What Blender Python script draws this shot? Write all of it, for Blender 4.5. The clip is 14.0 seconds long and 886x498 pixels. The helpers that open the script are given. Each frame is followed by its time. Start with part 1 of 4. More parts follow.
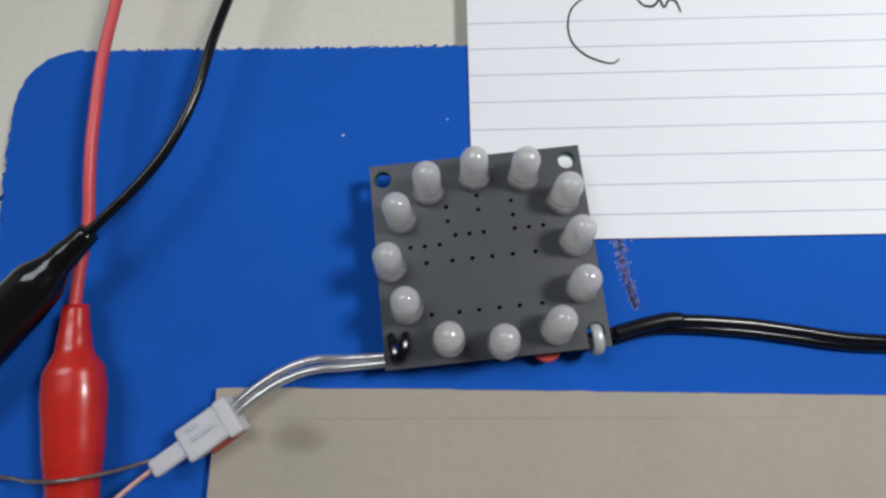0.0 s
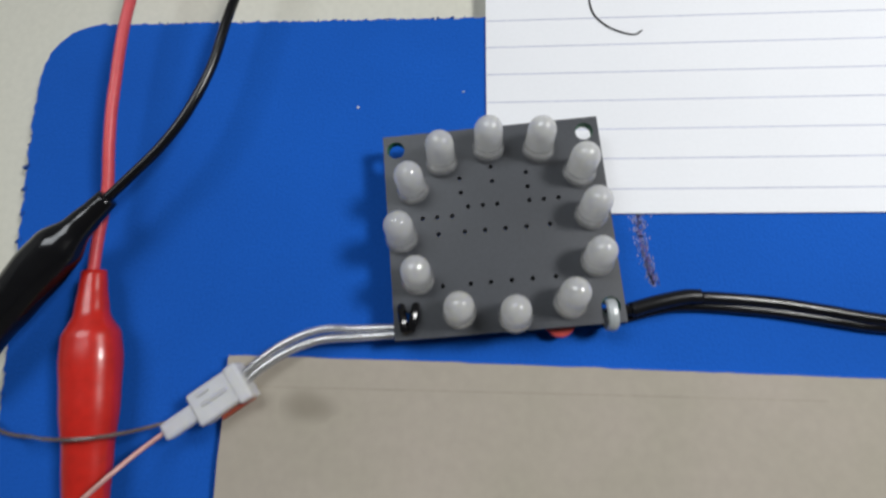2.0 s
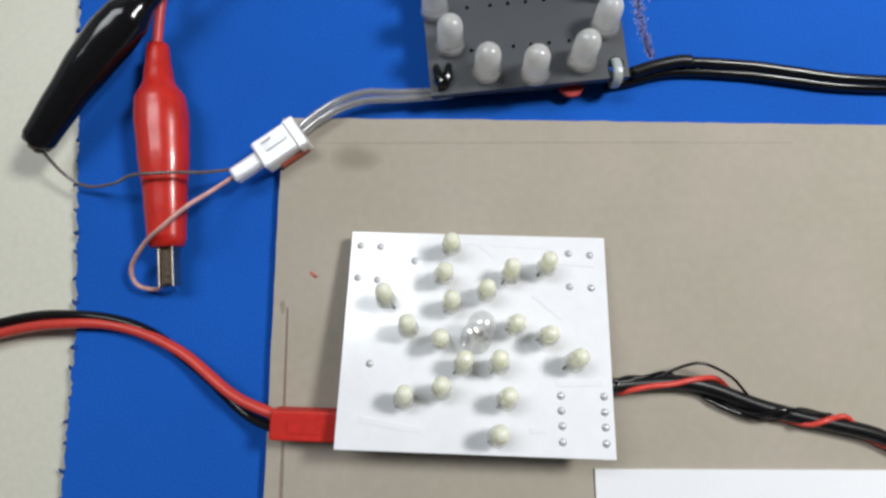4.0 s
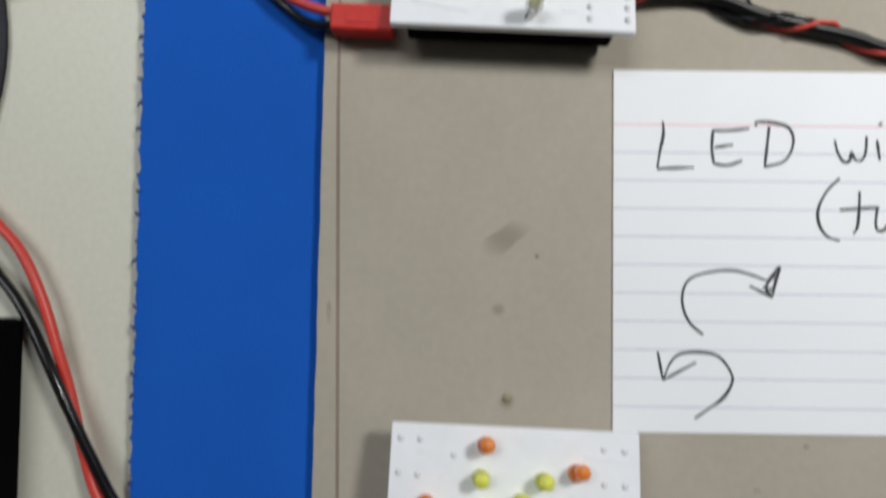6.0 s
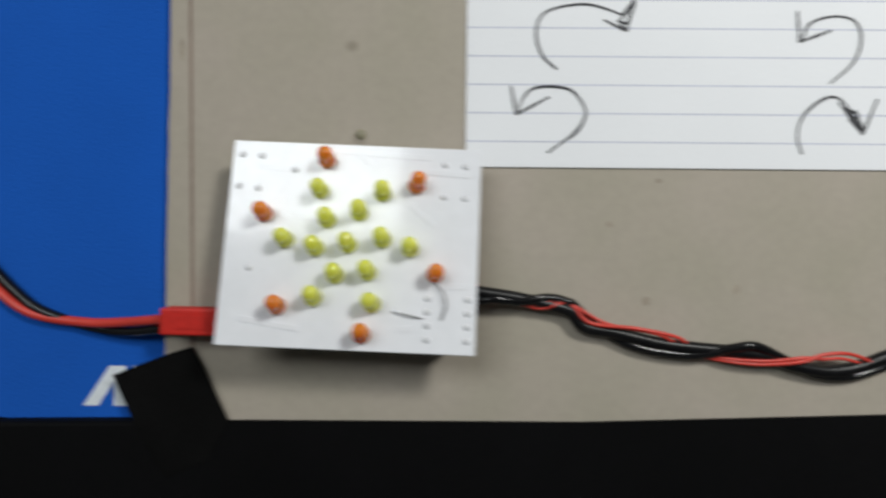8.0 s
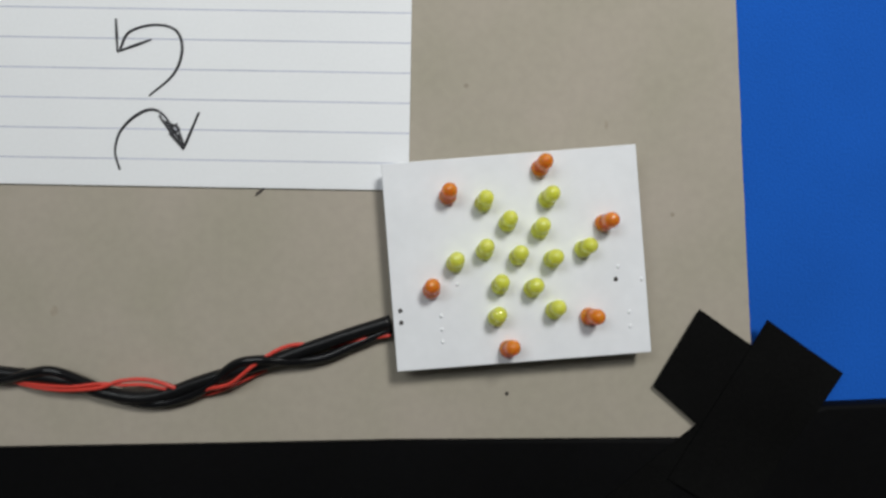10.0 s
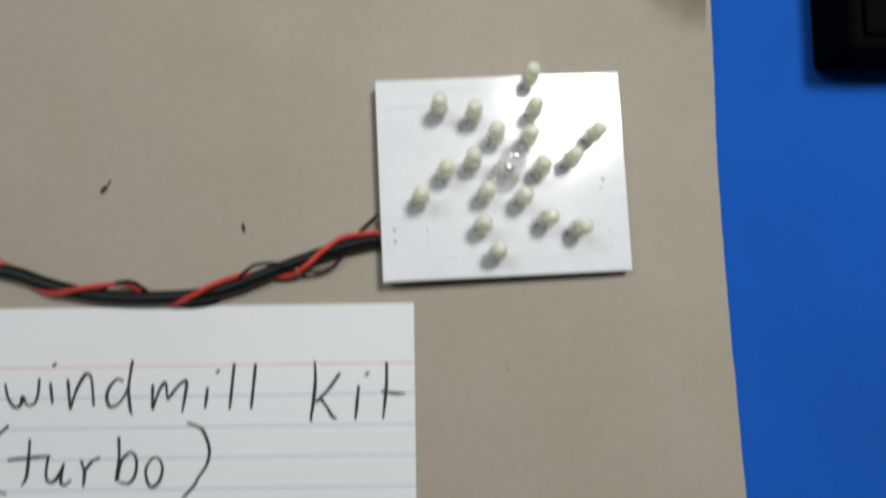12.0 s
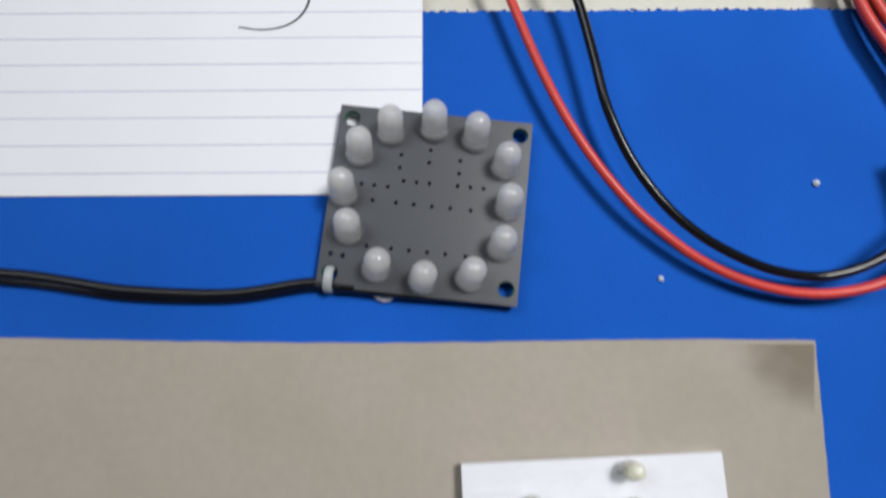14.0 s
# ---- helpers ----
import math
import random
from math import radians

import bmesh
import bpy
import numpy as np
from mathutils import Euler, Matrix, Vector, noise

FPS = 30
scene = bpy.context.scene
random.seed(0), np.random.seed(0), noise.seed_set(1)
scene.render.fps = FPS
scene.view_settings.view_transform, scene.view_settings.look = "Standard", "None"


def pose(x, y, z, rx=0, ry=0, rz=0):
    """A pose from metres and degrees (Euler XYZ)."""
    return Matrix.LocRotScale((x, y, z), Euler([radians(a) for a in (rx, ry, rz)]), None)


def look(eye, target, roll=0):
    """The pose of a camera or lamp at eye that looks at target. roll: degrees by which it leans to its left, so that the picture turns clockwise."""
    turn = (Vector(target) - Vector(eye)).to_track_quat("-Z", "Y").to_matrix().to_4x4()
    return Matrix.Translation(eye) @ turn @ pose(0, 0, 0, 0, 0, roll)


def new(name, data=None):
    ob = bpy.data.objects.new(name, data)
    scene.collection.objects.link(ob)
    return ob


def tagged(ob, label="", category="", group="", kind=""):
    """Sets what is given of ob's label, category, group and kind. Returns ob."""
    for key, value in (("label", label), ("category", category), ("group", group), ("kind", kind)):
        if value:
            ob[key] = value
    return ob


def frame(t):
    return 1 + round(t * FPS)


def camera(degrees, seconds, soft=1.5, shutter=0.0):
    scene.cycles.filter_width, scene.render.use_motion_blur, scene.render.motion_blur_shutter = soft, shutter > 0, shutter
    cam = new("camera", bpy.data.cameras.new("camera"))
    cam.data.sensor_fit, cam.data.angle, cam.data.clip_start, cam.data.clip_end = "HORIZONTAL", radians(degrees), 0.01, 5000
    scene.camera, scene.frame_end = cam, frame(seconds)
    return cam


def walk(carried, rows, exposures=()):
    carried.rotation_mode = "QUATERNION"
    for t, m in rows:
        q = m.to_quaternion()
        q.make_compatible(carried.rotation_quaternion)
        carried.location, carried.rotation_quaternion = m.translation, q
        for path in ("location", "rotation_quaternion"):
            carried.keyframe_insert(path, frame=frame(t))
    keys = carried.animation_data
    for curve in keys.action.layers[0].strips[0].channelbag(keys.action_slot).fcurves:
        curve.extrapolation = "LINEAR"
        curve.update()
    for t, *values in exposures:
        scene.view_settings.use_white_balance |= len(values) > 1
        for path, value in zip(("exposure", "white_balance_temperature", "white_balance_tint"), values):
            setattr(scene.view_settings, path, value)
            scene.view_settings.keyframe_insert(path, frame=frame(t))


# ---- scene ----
# Camera and its walk: seconds, place in metres, turn in degrees
cam = camera(82.0, 14.0, soft=2.5, shutter=0.65)
PATH = [
    (0, -0.01866, 0.07358, 0.09608, 12.008, 1.030, -0.840),
    (0.5, -0.02129, 0.07192, 0.09693, 11.655, 1.179, 0.240),
    (1, -0.01629, 0.07234, 0.09243, 13.104, 2.547, 1.317),
    (1.5, -0.01565, 0.07252, 0.09071, 12.315, 3.149, 0.562),
    (2, -0.01675, 0.06929, 0.09377, 11.768, 3.412, 0.588),
    (2.5, -0.01707, 0.04758, 0.09836, 12.068, 4.034, 0.072),
    (2.7, -0.02055, 0.03686, 0.09928, 12.799, 3.314, -0.222),
    (4.8, -0.02887, 0.01971, 0.10459, 3.112, 1.127, -0.079),
    (5, -0.03071, 0.01205, 0.10552, 2.598, 1.071, -0.400),
    (5.5, -0.03390, -0.02113, 0.10770, 2.936, 0.712, 0.345),
    (6, -0.03524, -0.04146, 0.11001, 1.601, 0.305, 0.689),
    (6.5, -0.03384, -0.06355, 0.10406, 0.567, 0.251, 0.643),
    (7, -0.03641, -0.07916, 0.10558, -0.094, 0.040, 0.761),
    (7.2, -0.03525, -0.08392, 0.10646, -0.278, 0.093, 0.235),
    (9.3, 0.10036, -0.09648, 0.11038, 1.004, 0.556, 1.204),
    (9.5, 0.11673, -0.09666, 0.10827, 1.169, 0.482, 0.710),
    (10, 0.13425, -0.08703, 0.10343, -0.347, 0.135, 1.018),
    (10.5, 0.13480, -0.07723, 0.10142, -0.907, -0.229, 0.669),
    (11, 0.13048, -0.04701, 0.10241, 0.788, 0.146, 0.320),
    (11.5, 0.13216, -0.01710, 0.10395, 1.353, 0.309, -0.701),
    (12, 0.13305, 0.00566, 0.10361, 2.794, 0.120, -0.884),
    (12.5, 0.13299, 0.01776, 0.10023, 3.348, 0.221, -0.262),
    (13, 0.13384, 0.01770, 0.10120, 3.600, 0.455, -0.679),
    (13.5, 0.12192, 0.04103, 0.10784, 6.472, 0.013, -0.657),
    (13.8, 0.11655, 0.06090, 0.10513, 8.330, -0.060, -0.290),
    (14, 0.11720, 0.06813, 0.10263, 8.761, 0.156, -0.315),
]
walk(cam, [(t, pose(x, y, z, a, b, c)) for t, x, y, z, a, b, c in PATH],
     exposures=[(0, -0.12, 6527, 9.4), (1.5, -0.07, 6573, 8.3), (2, -0.02, 6588, 8), (2.7, 0.28, 6610, 7.5), (5, 0.21, 6637, 6.9), (6.5, 0.13, 6674, 6), (7.2, 0.15, 6692, 5.6), (9.5, -0.12, 6720, 5), (10.5, -0.17, 6710, 5.2), (11, -0.26, 6706, 5.3), (11.5, -0.34, 6701, 5.4), (12, -0.42, 6696, 5.5), (12.5, -0.38, 6692, 5.6), (13.5, -0.27, 6582, 8.1), (14, -0.27, 6500, 10)])

# Light: a desk lamp beside the mat and a ceiling panel in a closed room
world = bpy.data.worlds.new("room_air")
world.use_nodes = True
world.node_tree.nodes["Background"].inputs[0].default_value = (0.9, 0.95, 1.0, 1)
world.node_tree.nodes["Background"].inputs[1].default_value = 0.02
scene.world = world


def area(name, size_x, size_y, watts, colour, m):
    data = bpy.data.lights.new(name, "AREA")
    data.shape, data.size, data.size_y = "RECTANGLE", size_x, size_y
    data.energy, data.color = watts, colour
    ob = new(name, data)
    ob.matrix_world = m
    return ob


area("desk_lamp_light", 0.10, 0.08, 1.6, (0.985, 0.985, 1.0), look((0.27, 0.175, 0.36), (0.08, 0.05, 0.0)))
area("ceiling_light", 1.2, 0.6, 15.5, (0.89, 0.935, 1.0), look((-0.75, 0.75, 1.58), (-0.75, 0.7499, 0.0)))

# ---- materials ----
MM = 0.001


def material(name, colour, rough=0.5, metal=0.0, vary=0.12, grain=900.0, patch=45.0, bump=0.15, sub=0.0,
             through_light=0.0, coat=0.0, tint=None, random_vary=0.0, ior=1.5, spec=0.5, wave=0.0, clear=0.0, glow_through=0.0, gloss=0.0):
    m = bpy.data.materials.new(name)
    m.use_nodes = True
    nt = m.node_tree
    bsdf = nt.nodes["Principled BSDF"]
    bsdf.inputs["Roughness"].default_value = rough
    bsdf.inputs["Metallic"].default_value = metal
    bsdf.inputs["IOR"].default_value = ior
    bsdf.inputs["Specular IOR Level"].default_value = spec
    bsdf.inputs["Transmission Weight"].default_value = through_light
    bsdf.inputs["Coat Weight"].default_value = coat
    bsdf.inputs["Coat Roughness"].default_value = 0.05
    if sub:
        bsdf.inputs["Subsurface Weight"].default_value = sub
        bsdf.inputs["Subsurface Radius"].default_value = (1.0, 1.0, 0.8)
        bsdf.inputs["Subsurface Scale"].default_value = 0.002
    coord = nt.nodes.new("ShaderNodeTexCoord")
    fine, wide = nt.nodes.new("ShaderNodeTexNoise"), nt.nodes.new("ShaderNodeTexNoise")
    for node, scale, detail in ((fine, grain, 3.0), (wide, patch, 4.0)):
        node.inputs["Scale"].default_value, node.inputs["Detail"].default_value = scale, detail
        nt.links.new(coord.outputs["Object"], node.inputs["Vector"])
    ramp = nt.nodes.new("ShaderNodeMapRange")
    ramp.inputs["From Min"].default_value, ramp.inputs["From Max"].default_value = 0.3, 0.7
    nt.links.new(wide.outputs["Fac"], ramp.inputs["Value"])
    dark = tuple(c * (1 - vary) for c in colour)
    other = tint or tuple(min(1.0, c * (1 + vary)) for c in colour)
    mix = nt.nodes.new("ShaderNodeMix")
    mix.data_type = "RGBA"
    mix.inputs["A"].default_value, mix.inputs["B"].default_value = (*dark, 1), (*other, 1)
    nt.links.new(ramp.outputs["Result"], mix.inputs["Factor"])
    grainmix = nt.nodes.new("ShaderNodeMix")
    grainmix.data_type, grainmix.blend_type = "RGBA", "MULTIPLY"
    speck = nt.nodes.new("ShaderNodeMapRange")
    speck.inputs["From Min"].default_value, speck.inputs["From Max"].default_value = 0.3, 0.7
    speck.inputs["To Min"].default_value, speck.inputs["To Max"].default_value = 1 - vary, 1 + vary * 0.3
    nt.links.new(fine.outputs["Fac"], speck.inputs["Value"])
    grainmix.inputs["Factor"].default_value = 1.0
    nt.links.new(mix.outputs["Result"], grainmix.inputs["A"])
    nt.links.new(speck.outputs["Result"], grainmix.inputs["B"])
    last = grainmix.outputs["Result"]
    if random_vary:
        info, hsv = nt.nodes.new("ShaderNodeObjectInfo"), nt.nodes.new("ShaderNodeHueSaturation")
        spread = nt.nodes.new("ShaderNodeMapRange")
        spread.inputs["To Min"].default_value, spread.inputs["To Max"].default_value = 1 - random_vary, 1 + random_vary
        nt.links.new(info.outputs["Random"], spread.inputs["Value"])
        nt.links.new(spread.outputs["Result"], hsv.inputs["Value"])
        nt.links.new(last, hsv.inputs["Color"])
        last = hsv.outputs["Color"]
    nt.links.new(last, bsdf.inputs["Base Color"])
    if wave:
        broad = nt.nodes.new("ShaderNodeBump")
        broad.inputs["Strength"].default_value, broad.inputs["Distance"].default_value = wave, 0.0006
        nt.links.new(wide.outputs["Fac"], broad.inputs["Height"])
    if bump:
        node = nt.nodes.new("ShaderNodeBump")
        if wave:
            nt.links.new(broad.outputs["Normal"], node.inputs["Normal"])
        node.inputs["Strength"].default_value, node.inputs["Distance"].default_value = bump, 0.0004
        nt.links.new(fine.outputs["Fac"], node.inputs["Height"])
        nt.links.new(node.outputs["Normal"], bsdf.inputs["Normal"])
    if clear or glow_through:
        # a milky body: part of the light scatters through, part passes straight
        milk, straight = nt.nodes.new("ShaderNodeBsdfTranslucent"), nt.nodes.new("ShaderNodeBsdfTransparent")
        nt.links.new(last, milk.inputs["Color"])
        nt.links.new(last, straight.inputs["Color"])
        scatter, passing = nt.nodes.new("ShaderNodeMixShader"), nt.nodes.new("ShaderNodeMixShader")
        scatter.inputs[0].default_value, passing.inputs[0].default_value = glow_through, clear
        nt.links.new(bsdf.outputs[0], scatter.inputs[1])
        nt.links.new(milk.outputs[0], scatter.inputs[2])
        nt.links.new(scatter.outputs[0], passing.inputs[1])
        nt.links.new(straight.outputs[0], passing.inputs[2])
        skin, shine = nt.nodes.new("ShaderNodeMixShader"), nt.nodes.new("ShaderNodeBsdfGlossy")
        skin.inputs[0].default_value, shine.inputs["Roughness"].default_value = gloss, 0.08
        nt.links.new(passing.outputs[0], skin.inputs[1])
        nt.links.new(shine.outputs[0], skin.inputs[2])
        nt.links.new(skin.outputs[0], nt.nodes["Material Output"].inputs["Surface"])
    return m


def soft_stain(name, colour, centre, strength):
    """A stain that fades out from a centre of its patch (0 to 1 each way), broken by noise."""
    m = material(name, colour, 0.85, vary=0.1, grain=900, patch=160, bump=0.1)
    nt = m.node_tree
    coord, shift = nt.nodes.new("ShaderNodeTexCoord"), nt.nodes.new("ShaderNodeMapping")
    reach = 2.0 if centre == (0.5, 0.5) else 1.3
    shift.inputs["Location"].default_value = (-centre[0] * reach, -centre[1] * reach, 0)
    shift.inputs["Scale"].default_value = (reach, reach, 0)
    ball, cloud = nt.nodes.new("ShaderNodeTexGradient"), nt.nodes.new("ShaderNodeTexNoise")
    ball.gradient_type = "SPHERICAL"
    cloud.inputs["Scale"].default_value, cloud.inputs["Detail"].default_value = 260.0, 3.0
    nt.links.new(coord.outputs["Generated"], shift.inputs["Vector"])
    nt.links.new(shift.outputs["Vector"], ball.inputs["Vector"])
    nt.links.new(coord.outputs["Object"], cloud.inputs["Vector"])
    ragged = nt.nodes.new("ShaderNodeMath")
    ragged.operation = "MULTIPLY_ADD"
    ragged.inputs[1].default_value = 0.55
    lift = nt.nodes.new("ShaderNodeMath")
    lift.operation = "ADD"
    lift.inputs[1].default_value = -0.36
    nt.links.new(cloud.outputs["Fac"], ragged.inputs[0])
    nt.links.new(ball.outputs["Fac"], lift.inputs[0])
    nt.links.new(lift.outputs[0], ragged.inputs[2])
    cover = nt.nodes.new("ShaderNodeMapRange")
    cover.interpolation_type = "SMOOTHSTEP"
    cover.inputs["From Min"].default_value, cover.inputs["From Max"].default_value = 0.0, 0.75
    cover.inputs["To Min"].default_value, cover.inputs["To Max"].default_value = 0.0, strength
    nt.links.new(ragged.outputs[0], cover.inputs["Value"])
    bare, mix = nt.nodes.new("ShaderNodeBsdfTransparent"), nt.nodes.new("ShaderNodeMixShader")
    nt.links.new(cover.outputs["Result"], mix.inputs[0])
    nt.links.new(bare.outputs[0], mix.inputs[1])
    nt.links.new(nt.nodes["Principled BSDF"].outputs[0], mix.inputs[2])
    nt.links.new(mix.outputs[0], nt.nodes["Material Output"].inputs["Surface"])
    return m


BLUE_FOAM = material("blue_cloth", (0.0075, 0.101, 0.50), 0.95, vary=0.09, grain=1900, patch=22, bump=0.3, spec=0.2)
BLUE_FIBRE = material("blue_fibre", (0.004, 0.05, 0.24), 0.95, vary=0.2)
DESK = material("cream_laminate", (0.66, 0.645, 0.55), 0.45, vary=0.05, grain=700, patch=9, bump=0.05)
CHIPBOARD = material("grey_chipboard", (0.405, 0.368, 0.299), 0.85, vary=0.045, grain=520, patch=48, bump=0.025, spec=0.3, tint=(0.425, 0.375, 0.319))
CHIP_STAIN = material("stained_chipboard", (0.345, 0.30, 0.24), 0.85, vary=0.16, grain=900, patch=120, bump=0.2)
SOFT_STAIN = soft_stain("soft_stain", (0.24, 0.205, 0.15), (0.5, 0.5), 0.26)
CORNER_STAIN = soft_stain("corner_stain", (0.25, 0.205, 0.14), (1.0, 1.0), 0.5)
FAINT_FOLD = material("faint_fold", (0.365, 0.325, 0.265), 0.85, vary=0.1, grain=900, patch=120, bump=0.1)
CREASE = material("crease_board", (0.25, 0.19, 0.155), 0.9, vary=0.12)
CARD = material("white_card", (0.84, 0.85, 0.88), 0.7, vary=0.02, grain=1500, patch=30, bump=0.06)
RULE_BLUE = material("pale_blue_rule", (0.50, 0.52, 0.65), 0.7, vary=0.12, grain=2500)
RULE_PINK = material("pale_pink_rule", (0.84, 0.50, 0.58), 0.7, vary=0.1, grain=2500)
INK = material("grey_black_pencil", (0.022, 0.022, 0.028), 0.6, vary=0.45, grain=2200, patch=260)
PURPLE = material("purple_crayon", (0.15, 0.11, 0.40), 0.8, vary=0.4, grain=2600)
PALE_WAX = material("pale_lilac_wax", (0.24, 0.27, 0.56), 0.8, vary=0.4, grain=2600)
PCB_WHITE = material("white_solder_mask", (0.86, 0.87, 0.91), 0.16, vary=0.025, grain=420, patch=120, bump=0.015, wave=0.035, coat=0.35)
PCB_EDGE = material("white_board_edge", (0.7, 0.7, 0.66), 0.5, vary=0.08)
PCB_GREY = material("dark_grey_board", (0.050, 0.054, 0.063), 0.42, vary=0.1, grain=1400, patch=60, bump=0.035)
LED_MILK = material("milky_lens", (0.96, 0.96, 0.95), 0.22, vary=0.02, bump=0.0, coat=0.8, random_vary=0.02, sub=0.6, clear=0.3, glow_through=0.5, gloss=0.05)
LED_CREAM = material("cream_lens", (1.0, 1.0, 0.75), 0.2, vary=0.01, bump=0.0, coat=0.8, sub=1.0, clear=0.08, glow_through=0.1, gloss=0.03)
LED_YELLOW = material("yellow_lens", (0.94, 0.98, 0.16), 0.2, vary=0.02, bump=0.0, coat=0.8, random_vary=0.02, sub=1.0, clear=0.2, glow_through=0.15, gloss=0.04)
LED_ORANGE = material("orange_lens", (0.98, 0.29, 0.02), 0.2, vary=0.02, bump=0.0, coat=0.8, random_vary=0.02, sub=1.0, clear=0.16, glow_through=0.15, gloss=0.04)
CLEAR = material("clear_lens", (0.99, 0.99, 0.99), 0.05, vary=0.01, bump=0.0, coat=1.0, clear=0.8, glow_through=0.3, gloss=0.2)
RIM = material("clear_rim_plastic", (0.99, 0.99, 0.99), 0.06, vary=0.01, bump=0.0, coat=1.0, clear=0.82, glow_through=0.3, gloss=0.22)
DRIED_GLUE = material("dried_glue", (0.46, 0.43, 0.30), 0.4, vary=0.15, clear=0.4)
GREEN_EDGE = material("green_board_core", (0.03, 0.14, 0.07), 0.5, vary=0.15)
LEAD = material("dark_tinned_lead", (0.12, 0.115, 0.11), 0.4, metal=0.6, vary=0.2)
TIE = material("clear_nylon_tie", (0.66, 0.70, 0.70), 0.25, vary=0.05, bump=0.0, through_light=0.45)
RED_MARK = material("red_ink_mark", (0.42, 0.10, 0.08), 0.8, vary=0.3, grain=2500)
METAL = material("tinned_metal", (0.62, 0.61, 0.58), 0.3, metal=1.0, vary=0.15)
CLIP_METAL = material("dark_clip_steel", (0.16, 0.12, 0.09), 0.35, metal=1.0, vary=0.3, grain=1500)
DULL_METAL = material("dull_steel", (0.40, 0.36, 0.30), 0.35, metal=1.0, vary=0.25, grain=1500)
SOLDER_PALE = material("pale_solder", (0.74, 0.75, 0.78), 0.25, vary=0.15, coat=0.4)
SOLDER = material("dull_solder", (0.60, 0.60, 0.62), 0.32, metal=0.35, vary=0.2)
RED_PVC = material("red_plastic", (0.60, 0.022, 0.014), 0.3, vary=0.12, grain=600, patch=70, bump=0.05, coat=0.3)
PLUG_RED = material("red_plug_plastic", (0.60, 0.025, 0.018), 0.5, vary=0.12, grain=600, patch=70, bump=0.05, spec=0.3)
RED_WIRE = material("red_wire_insulation", (0.62, 0.05, 0.035), 0.38, vary=0.12)
PINK_WIRE = material("pinkish_red_wire", (0.72, 0.085, 0.095), 0.4, vary=0.1)
BLACK_PVC = material("black_plastic", (0.006, 0.006, 0.007), 0.15, vary=0.2, grain=700, bump=0.03, spec=0.5)
BLACK_WIRE = material("black_wire_insulation", (0.007, 0.007, 0.008), 0.17, vary=0.2, bump=0.02, spec=0.32)
SLEEVE = material("black_sleeve", (0.007, 0.007, 0.008), 0.34, vary=0.2, grain=900, bump=0.05, spec=0.25)
TAPE = material("black_cloth_tape", (0.0045, 0.0045, 0.0045), 0.85, vary=0.25, grain=1600, bump=0.3, spec=0.06)
PANEL_BLACK = material("matt_black_panel", (0.0022, 0.0022, 0.0026), 0.7, vary=0.25, grain=900, patch=30, spec=0.1)
PAD_BLACK = material("blue_black_pad", (0.008, 0.008, 0.016), 0.5, vary=0.2, grain=700, spec=0.3)
CASE_BLACK = material("black_case_plastic", (0.0025, 0.0025, 0.003), 0.8, vary=0.2, grain=900, spec=0.03)
NYLON = material("white_nylon", (0.93, 0.935, 0.94), 0.25, vary=0.03, bump=0.0, coat=0.5, sub=0.8, clear=0.3, gloss=0.04)
CLEAR_WIRE = material("clear_wire_jacket", (0.9, 0.9, 0.9), 0.05, vary=0.05, bump=0.0, coat=1.0, clear=0.7, glow_through=0.3, gloss=0.3)
THIN_PINK = material("pale_pink_wire", (0.66, 0.36, 0.32), 0.35, vary=0.2, coat=0.3)
THIN_DARK = material("brownish_clear_wire", (0.26, 0.20, 0.18), 0.2, vary=0.25, patch=400, coat=0.8, clear=0.25, glow_through=0.2, gloss=0.1)
LOGO = material("white_print", (0.72, 0.76, 0.8), 0.7, vary=0.08)
CRUMB = material("pale_crumb", (0.78, 0.82, 0.82), 0.35, vary=0.2, coat=0.6)
DARK_DIRT = material("dark_dirt", (0.05, 0.04, 0.035), 0.8, vary=0.3)
WALL_PAINT = material("unseen_wall_paint", (0.46, 0.455, 0.44), 0.8, vary=0.04, grain=60, patch=2)
FLOOR_VINYL = material("grey_floor_vinyl", (0.22, 0.21, 0.2), 0.5, vary=0.1, grain=40, patch=3)
BROWN_LATCH = material("red_brown_plastic", (0.34, 0.07, 0.04), 0.4, vary=0.1)
RED_PART = material("red_cap", (0.55, 0.05, 0.04), 0.4, vary=0.1)

# ---- building helpers ----


def part(name, bm, mat, parent=None, label="", smooth=False):
    me = bpy.data.meshes.new(name)
    bmesh.ops.recalc_face_normals(bm, faces=bm.faces)
    if smooth:
        for f in bm.faces:
            f.smooth = True
    bm.to_mesh(me)
    bm.free()
    me.materials.append(mat)
    ob = new(name, me)
    if parent:
        ob.parent = parent
    if label:
        ob["label"] = label
    return ob


def again(ob, m):
    """The same mesh once more under the same parent."""
    o = ob.copy()
    scene.collection.objects.link(o)
    o.matrix_basis = m
    return o


def thing(name, label, category, m=None, group="", kind=""):
    ob = new(name)
    ob.empty_display_size = 0.01
    if m is not None:
        ob.matrix_basis = m
    return tagged(ob, label, category, group, kind)


def p3(x, y, z, rx=0, ry=0, rz=0):
    """A pose from millimetres."""
    return pose(x * MM, y * MM, z * MM, rx, ry, rz)


def box_bm(x0, x1, y0, y1, z0, z1, bevel=0.0, segs=2):
    bm = bmesh.new()
    bmesh.ops.create_cube(bm, size=1.0)
    for v in bm.verts:
        v.co = Vector(((x0 if v.co.x < 0 else x1) * MM, (y0 if v.co.y < 0 else y1) * MM, (z0 if v.co.z < 0 else z1) * MM))
    if bevel:
        bmesh.ops.bevel(bm, geom=bm.edges[:], offset=bevel * MM, segments=segs, affect="EDGES", profile=0.5)
    return bm


